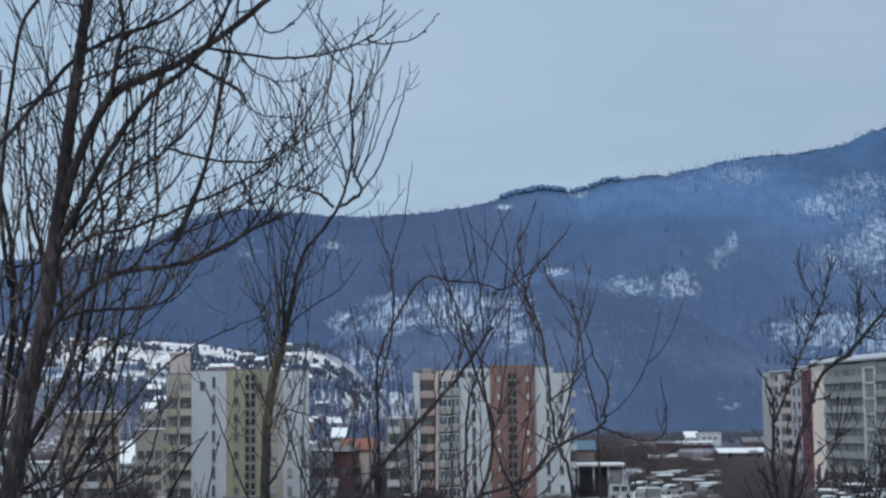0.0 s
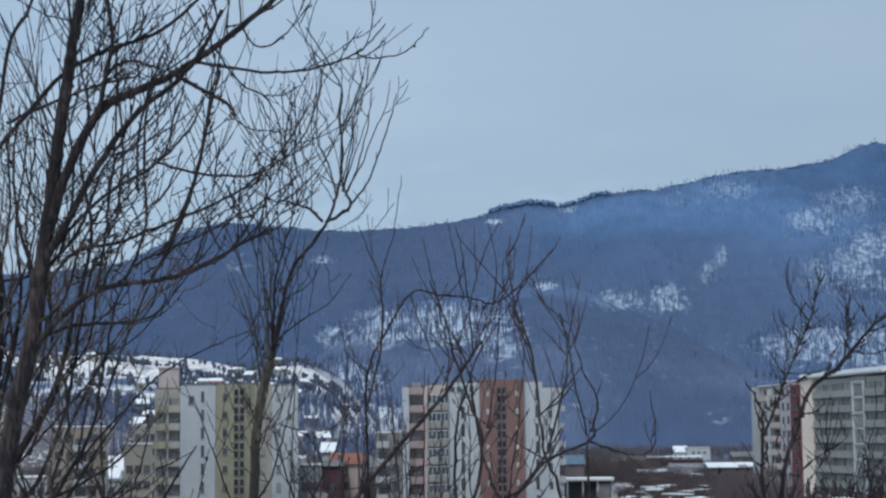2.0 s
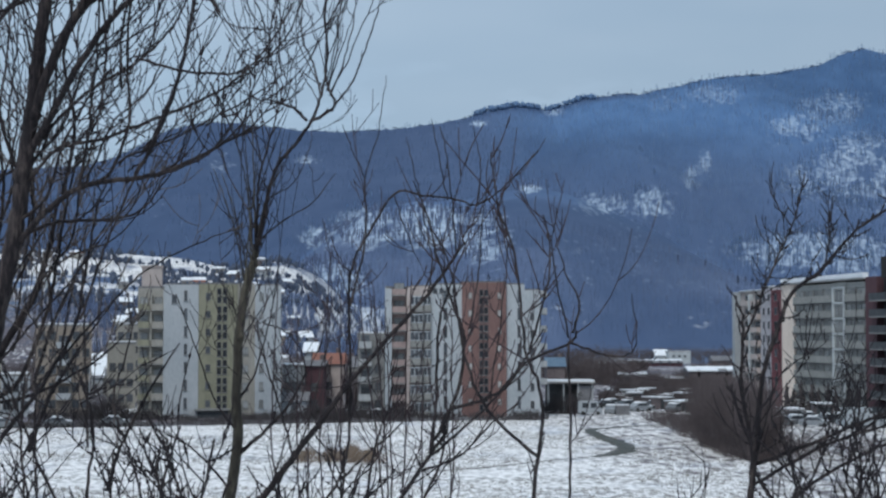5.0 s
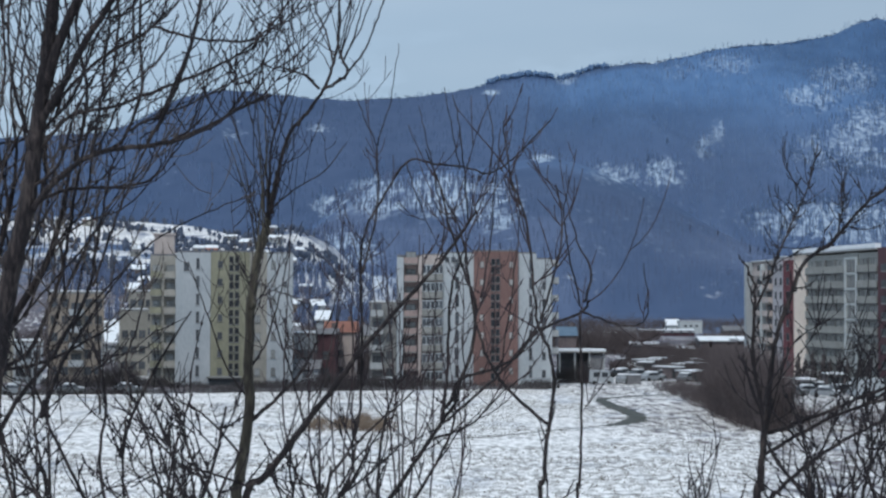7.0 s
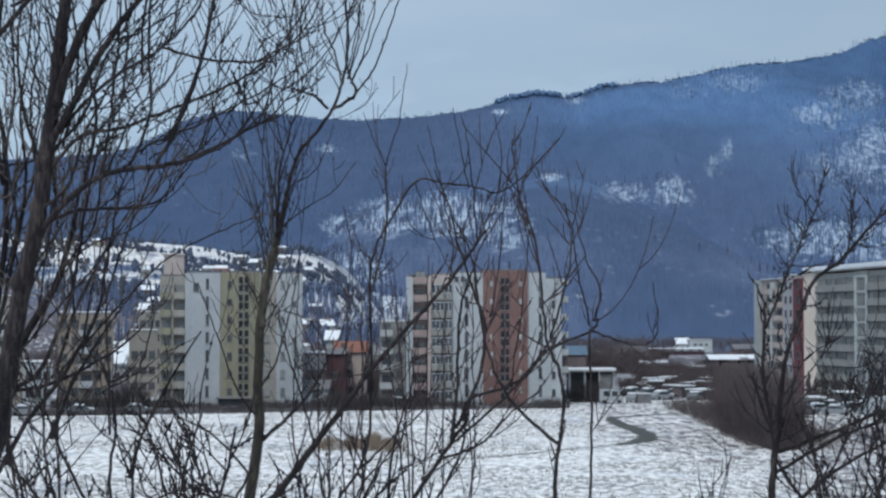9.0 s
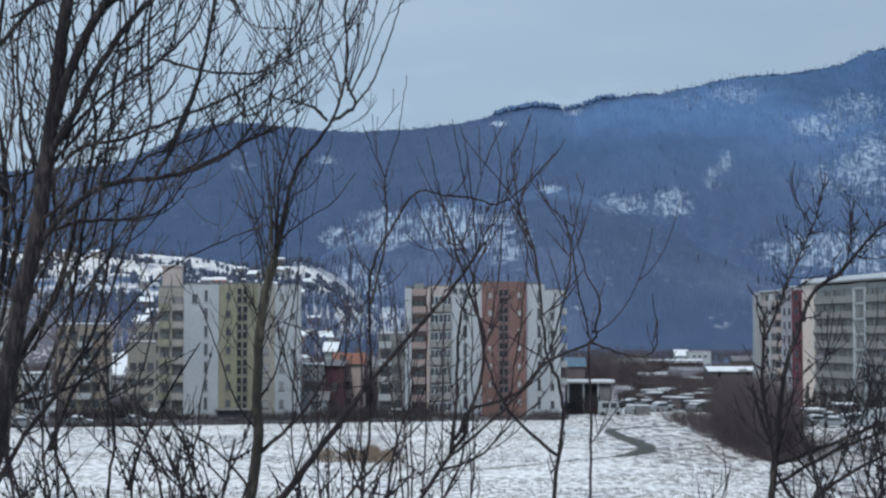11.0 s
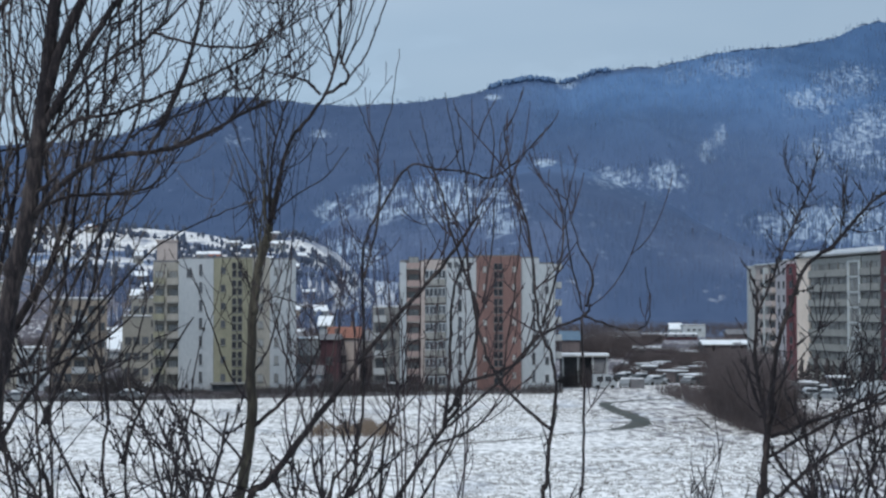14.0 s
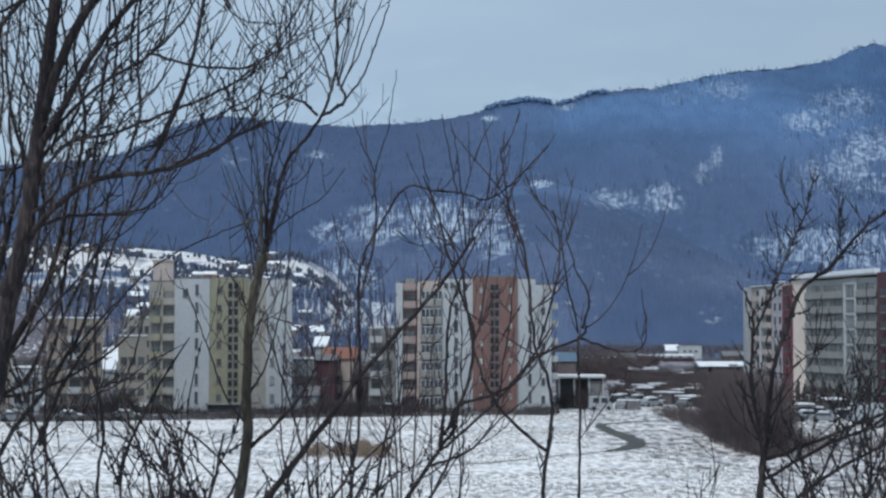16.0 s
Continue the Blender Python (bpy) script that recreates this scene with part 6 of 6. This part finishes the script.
bush.limb(((-0.56, 8.50, 11.99), (-0.51, 8.52, 12.13), (-0.41, 8.53, 12.29), (-0.37, 8.55, 12.47), (-0.36, 8.56, 12.81), (-0.37, 8.58, 13.21), (-0.35, 8.59, 13.36), (-0.29, 8.61, 13.49), (-0.14, 8.62, 13.72), (0.03, 8.64, 13.71), (0.19, 8.65, 13.69), (0.29, 8.67, 13.67), (0.43, 8.69, 13.77), (0.60, 8.70, 13.95)), 0.0085, 0.0042, 6, 0.22, rise=1.0, sub=1)
bush.limb(((-0.36, 8.50, 13.15), (-0.29, 8.65, 13.49), (-0.30, 8.80, 13.82)), 0.007, 0.005, 3, 0.3)
bush.limb(((-0.30, 8.80, 13.82), (-0.37, 8.85, 13.98), (-0.42, 8.90, 14.11)), 0.004, 0.002)
bush.limb(((-0.30, 8.80, 13.82), (-0.23, 8.85, 14.06), (-0.19, 8.90, 14.37)), 0.004, 0.002)
bush.limb(((-0.26, 8.40, 11.98), (-0.16, 8.33, 12.12), (0.03, 8.27, 12.41), (0.12, 8.20, 12.54)), 0.013, 0.008, 3, 0.4)
bush.limb(((0.04, 8.20, 12.42), (0.07, 8.22, 12.70), (0.08, 8.25, 13.04), (0.13, 8.28, 13.21), (0.18, 8.30, 13.37)), 0.010, 0.003, 4, 0.4, sub=1)
bush.limb(((0.06, 8.20, 12.49), (0.17, 8.16, 12.73), (0.20, 8.12, 12.98), (0.12, 8.08, 13.23), (0.03, 8.04, 13.54), (-0.04, 8.00, 13.73)), 0.010, 0.003, 5, 0.28, rise=1.0, sub=1)
bush.limb(((0.03, 8.30, 12.40), (0.30, 8.37, 12.63), (0.49, 8.43, 12.85), (0.61, 8.50, 13.03)), 0.0075, 0.004, 4, 0.4, sub=1)
bush.limb(((0.10, 8.30, 12.52), (0.13, 8.24, 12.63), (0.37, 8.18, 12.72), (0.49, 8.12, 12.86), (0.70, 8.06, 12.96), (0.73, 8.00, 13.02)), 0.0085, 0.0055, 7, 0.35, rise=1.0, sub=1)
bush.limb(((0.69, 8.00, 12.97), (0.82, 7.97, 12.92), (0.94, 7.95, 12.90), (1.00, 7.92, 12.96), (0.98, 7.90, 13.19)), 0.006, 0.002, 2, 0.3)
bush.limb(((0.00, 8.30, 12.34), (0.18, 8.40, 12.40), (0.35, 8.50, 12.56), (0.50, 8.60, 12.66)), 0.007, 0.003, 5, 0.4)
bush.limb(((0.71, 8.00, 13.01), (0.75, 8.07, 13.16), (0.69, 8.13, 13.30), (0.63, 8.20, 13.55)), 0.007, 0.002, 4, 0.16, sub=1)
bush.limb(((0.69, 8.00, 12.99), (0.61, 7.90, 13.36), (0.62, 7.80, 13.59)), 0.005, 0.002, 4, 0.16, sub=1)
bush.limb(((0.13, 8.60, 13.68), (0.09, 8.60, 13.90), (0.05, 8.60, 14.10)), 0.004, 0.002, 0, 0.3)
bush.limb(((0.28, 8.60, 13.65), (0.30, 8.60, 13.87), (0.26, 8.60, 14.07)), 0.004, 0.002, 0, 0.3)
bush.limb(((-0.64, 8.50, 12.36), (-0.68, 8.53, 12.53), (-0.75, 8.55, 12.75), (-0.81, 8.57, 12.95), (-0.84, 8.60, 13.09)), 0.007, 0.003, 4, 0.25)
bush.limb(((-0.63, 8.50, 12.38), (-0.55, 8.57, 12.64), (-0.49, 8.63, 12.92), (-0.42, 8.70, 13.15)), 0.005, 0.002, 5, 0.25)
bush.limb(((-0.81, 8.60, 13.06), (-0.70, 8.67, 13.02), (-0.62, 8.73, 12.92), (-0.60, 8.80, 12.79)), 0.004, 0.003, 2, 0.25)
bush.limb(((-0.75, 8.50, 12.81), (-0.67, 8.40, 12.75), (-0.60, 8.30, 12.70)), 0.005, 0.004, 1, 0.25)
bush.limb(((-0.41, 8.50, 12.27), (-0.27, 8.53, 12.41), (-0.12, 8.57, 12.54), (-0.07, 8.60, 12.63)), 0.006, 0.003, 4, 0.25)
bush.limb(((-0.46, 8.40, 12.09), (-0.36, 8.43, 12.25), (-0.24, 8.47, 12.36), (-0.18, 8.50, 12.50)), 0.006, 0.003, 4, 0.25)
bush.limb(((-0.14, 8.60, 13.71), (-0.07, 8.70, 13.50), (0.02, 8.80, 13.30)), 0.004, 0.002, 2, 0.25)
bush.limb(((0.03, 8.50, 13.20), (0.05, 8.55, 13.38), (0.01, 8.60, 13.61), (-0.04, 8.65, 13.84), (-0.08, 8.70, 14.02)), 0.005, 0.002, 1, 0.25)
bush.limb(((0.17, 8.50, 13.42), (0.15, 8.47, 13.68), (0.12, 8.43, 13.91), (0.09, 8.40, 14.04)), 0.005, 0.002, 0, 0.25)
bush.limb(((0.24, 8.60, 13.03), (0.29, 8.57, 13.32), (0.30, 8.53, 13.55), (0.34, 8.50, 13.80)), 0.005, 0.002, 1, 0.25)
bush.limb(((0.34, 8.50, 12.67), (0.39, 8.53, 13.03), (0.43, 8.57, 13.41), (0.41, 8.60, 13.70)), 0.005, 0.002, 1, 0.25)
bush.done()

# a clump of fine upright shoots behind the sprawling shrub
x, y = -0.28, 9.4
clump = Bare("leafless_shrub", "clump of fine upright leafless shoots", (x, y, ground_z(x, y) - 0.05), TWIG_RED, TWIG_RED, 33, "shrub")
clump.buds = 0.15
for k in range(13):
    rnd = clump.rnd
    dx, top, sway = -0.5 + 0.078 * k + rnd.gauss(0, 0.03), rnd.uniform(12.9, 13.55), rnd.gauss(0, 0.05)
    foot = clump.base.z
    clump.limb([(x + dx * min(1.0, 1.6 * f) + sway * math.sin(4 * f), y + rnd.gauss(0, 0.02), foot + (top - foot) * f) for f in (0, 0.2, 0.4, 0.6, 0.8, 1.0)], rnd.uniform(0.006, 0.009), 0.0025, 5, 0.3, rise=0.8, name="stem", sub=1, start=0.45)
clump.done()

sprout = tree("leafless_sapling", "thin upright leafless sapling", ((0.48, 7.60, 12.10), (0.49, 7.60, 12.20), (0.52, 7.60, 12.47), (0.54, 7.60, 12.64), (0.52, 7.60, 12.79), (0.46, 7.60, 12.94), (0.42, 7.60, 13.35), (0.35, 7.60, 13.55), (0.31, 7.60, 13.82)), 0.011, 0.003, BARK, TWIG_RED, 15, 7, 0.28, "sapling")
sprout.limb(((0.51, 7.60, 12.46), (0.30, 7.65, 12.66), (0.19, 7.70, 12.92), (0.13, 7.75, 13.30), (0.03, 7.80, 13.52)), 0.009, 0.003, 4, 0.28, rise=1.0, sub=1)
sprout.limb(((0.48, 7.60, 12.93), (0.55, 7.57, 13.18), (0.57, 7.53, 13.36), (0.54, 7.50, 13.53)), 0.006, 0.002, 4, 0.18)
sprout.done()
wand = tree("leafless_sapling", "single straight leafless shoot", ((0.67, 7.90, 12.06), (0.68, 7.90, 12.17), (0.69, 7.90, 12.56), (0.68, 7.90, 12.95)), 0.008, 0.005, BARK, TWIG_RED, 16, 3, 0.25, "sapling")
wand.done()

right = tree("leafless_shrub", "budded leafless shrub with dark spreading branches", ((1.81, 9.50, 11.87), (1.83, 9.50, 12.02), (1.86, 9.50, 12.33), (1.88, 9.50, 12.49)), 0.026, 0.015, BARK, TWIG, 17, 6, 0.4, "shrub")
right.girth, right.buds, right.spurs = 0.9, 0.5, 12.0
right.limb(((1.86, 9.50, 12.33), (1.85, 9.54, 12.40), (1.81, 9.58, 12.68), (1.82, 9.62, 12.94), (1.83, 9.66, 13.09), (1.79, 9.70, 13.23)), 0.014, 0.005, 10, 0.11, rise=0.4, sub=1)
right.limb(((1.87, 9.50, 12.35), (1.89, 9.45, 12.72), (1.95, 9.40, 12.97), (2.05, 9.35, 13.23), (2.19, 9.30, 13.35), (2.39, 9.25, 13.58), (2.63, 9.20, 13.74)), 0.016, 0.006, 20, 0.13, rise=0.4, sub=1)
right.limb(((1.82, 9.60, 12.97), (1.90, 9.64, 13.13), (1.96, 9.68, 13.26), (2.06, 9.72, 13.48), (2.15, 9.76, 13.65), (2.23, 9.80, 13.94)), 0.009, 0.004, 22, 0.14, rise=0.3)
right.limb(((2.12, 9.70, 13.63), (2.06, 9.75, 13.74), (2.03, 9.80, 13.82)), 0.005, 0.003, 5, 0.1)
right.limb(((2.21, 9.30, 13.36), (2.27, 9.40, 13.54), (2.29, 9.50, 13.71)), 0.006, 0.004, 10, 0.12)
right.limb(((1.87, 9.50, 12.28), (2.08, 9.33, 12.38), (2.36, 9.17, 12.52), (2.62, 9.00, 12.65)), 0.014, 0.007, 9, 0.3)
right.limb(((1.86, 9.50, 12.17), (2.17, 9.40, 12.36), (2.39, 9.30, 12.46), (2.68, 9.20, 12.55)), 0.012, 0.006, 9, 0.3)
right.limb(((1.84, 9.50, 11.87), (1.96, 9.40, 12.02), (2.14, 9.30, 12.19), (2.37, 9.20, 12.34), (2.65, 9.10, 12.49)), 0.014, 0.007, 11, 0.3)
right.limb(((1.86, 9.50, 12.28), (1.97, 9.63, 12.59), (2.08, 9.77, 12.78), (2.29, 9.90, 12.91)), 0.007, 0.003, 7, 0.2)
right.limb(((2.16, 9.50, 12.16), (2.32, 9.75, 12.39), (2.35, 10.00, 12.61)), 0.007, 0.003, 12, 0.35)
right.limb(((2.38, 9.50, 12.28), (2.51, 9.75, 12.46), (2.68, 10.00, 12.71)), 0.007, 0.003, 12, 0.35)
right.done()


def low_shrub(x, y, tall, stems, seed, twigs=5, spread=0.4):
    z = ground_z(x, y) - 0.05
    s = Bare("leafless_shrub", "low thicket of thin leafless stems", (x, y, z), BARK, TWIG, seed, "shrub")
    s.stout = 0.0052
    rnd = random.Random(seed)
    for _ in range(stems):
        h, dx, dy, sway = tall * rnd.uniform(0.6, 1.0), rnd.gauss(0, spread * 1.3), rnd.gauss(0, spread * 0.6), rnd.gauss(0, 0.12)
        pts = [(x + dx * f**1.3 + sway * math.sin(f * 5) + rnd.gauss(0, 0.025), y + dy * f, z + h * f) for f in (0, 0.25, 0.45, 0.65, 0.85, 1.0)]
        s.limb(pts, 0.0135, 0.005, twigs, 0.28, 0.5, "stem", 2, 0.4)
    return tagged(s.done(), group="shrubs on the slope")


for i, (x, y, tall, stems) in enumerate((
    (-1.902, 7.6, 1.95, 2), (-1.715, 7.9, 1.9, 2), (-1.581, 8.3, 2.1, 3), (-1.175, 7.8, 1.85, 6),
    (-1.122, 8.8, 1.95, 6), (-0.92, 8.1, 1.7, 4), (-0.648, 8.0, 1.8, 5), (-0.425, 8.9, 1.9, 5), (-0.133, 7.4, 1.5, 3),
    (1.98, 8.0, 1.5, 4), (2.1, 8.6, 1.6, 5), (2.179, 8.8, 1.85, 5), (2.302, 8.5, 1.95, 7),
)):
    low_shrub(x, y, tall, stems, 40 + i, spread=0.2 if x > 1 else 0.4)


for x, y, tall, r, seed in ((-1.628, 8.3, 2.12, 0.013, 71), (-1.859, 8.0, 2.05, 0.010, 72), (-1.93, 8.6, 2.1, 0.010, 73), (1.3, 8.4, 1.25, 0.009, 74), (1.36, 8.2, 1.3, 0.010, 75)):
    z = ground_z(x, y)
    shoot = Bare("leafless_sapling", "upright leafless sapling on the slope", (x, y, z), BARK, TWIG, seed, "sapling")
    shoot.limb([(x + shoot.rnd.gauss(0, 0.02), y, z - 0.05 + tall * f) for f in (0, 0.3, 0.5, 0.7, 0.85, 1)], r, 0.005, 7, 0.3, 0.5, "trunk", 2, 0.5)
    tagged(shoot.done(), group="saplings on the slope")
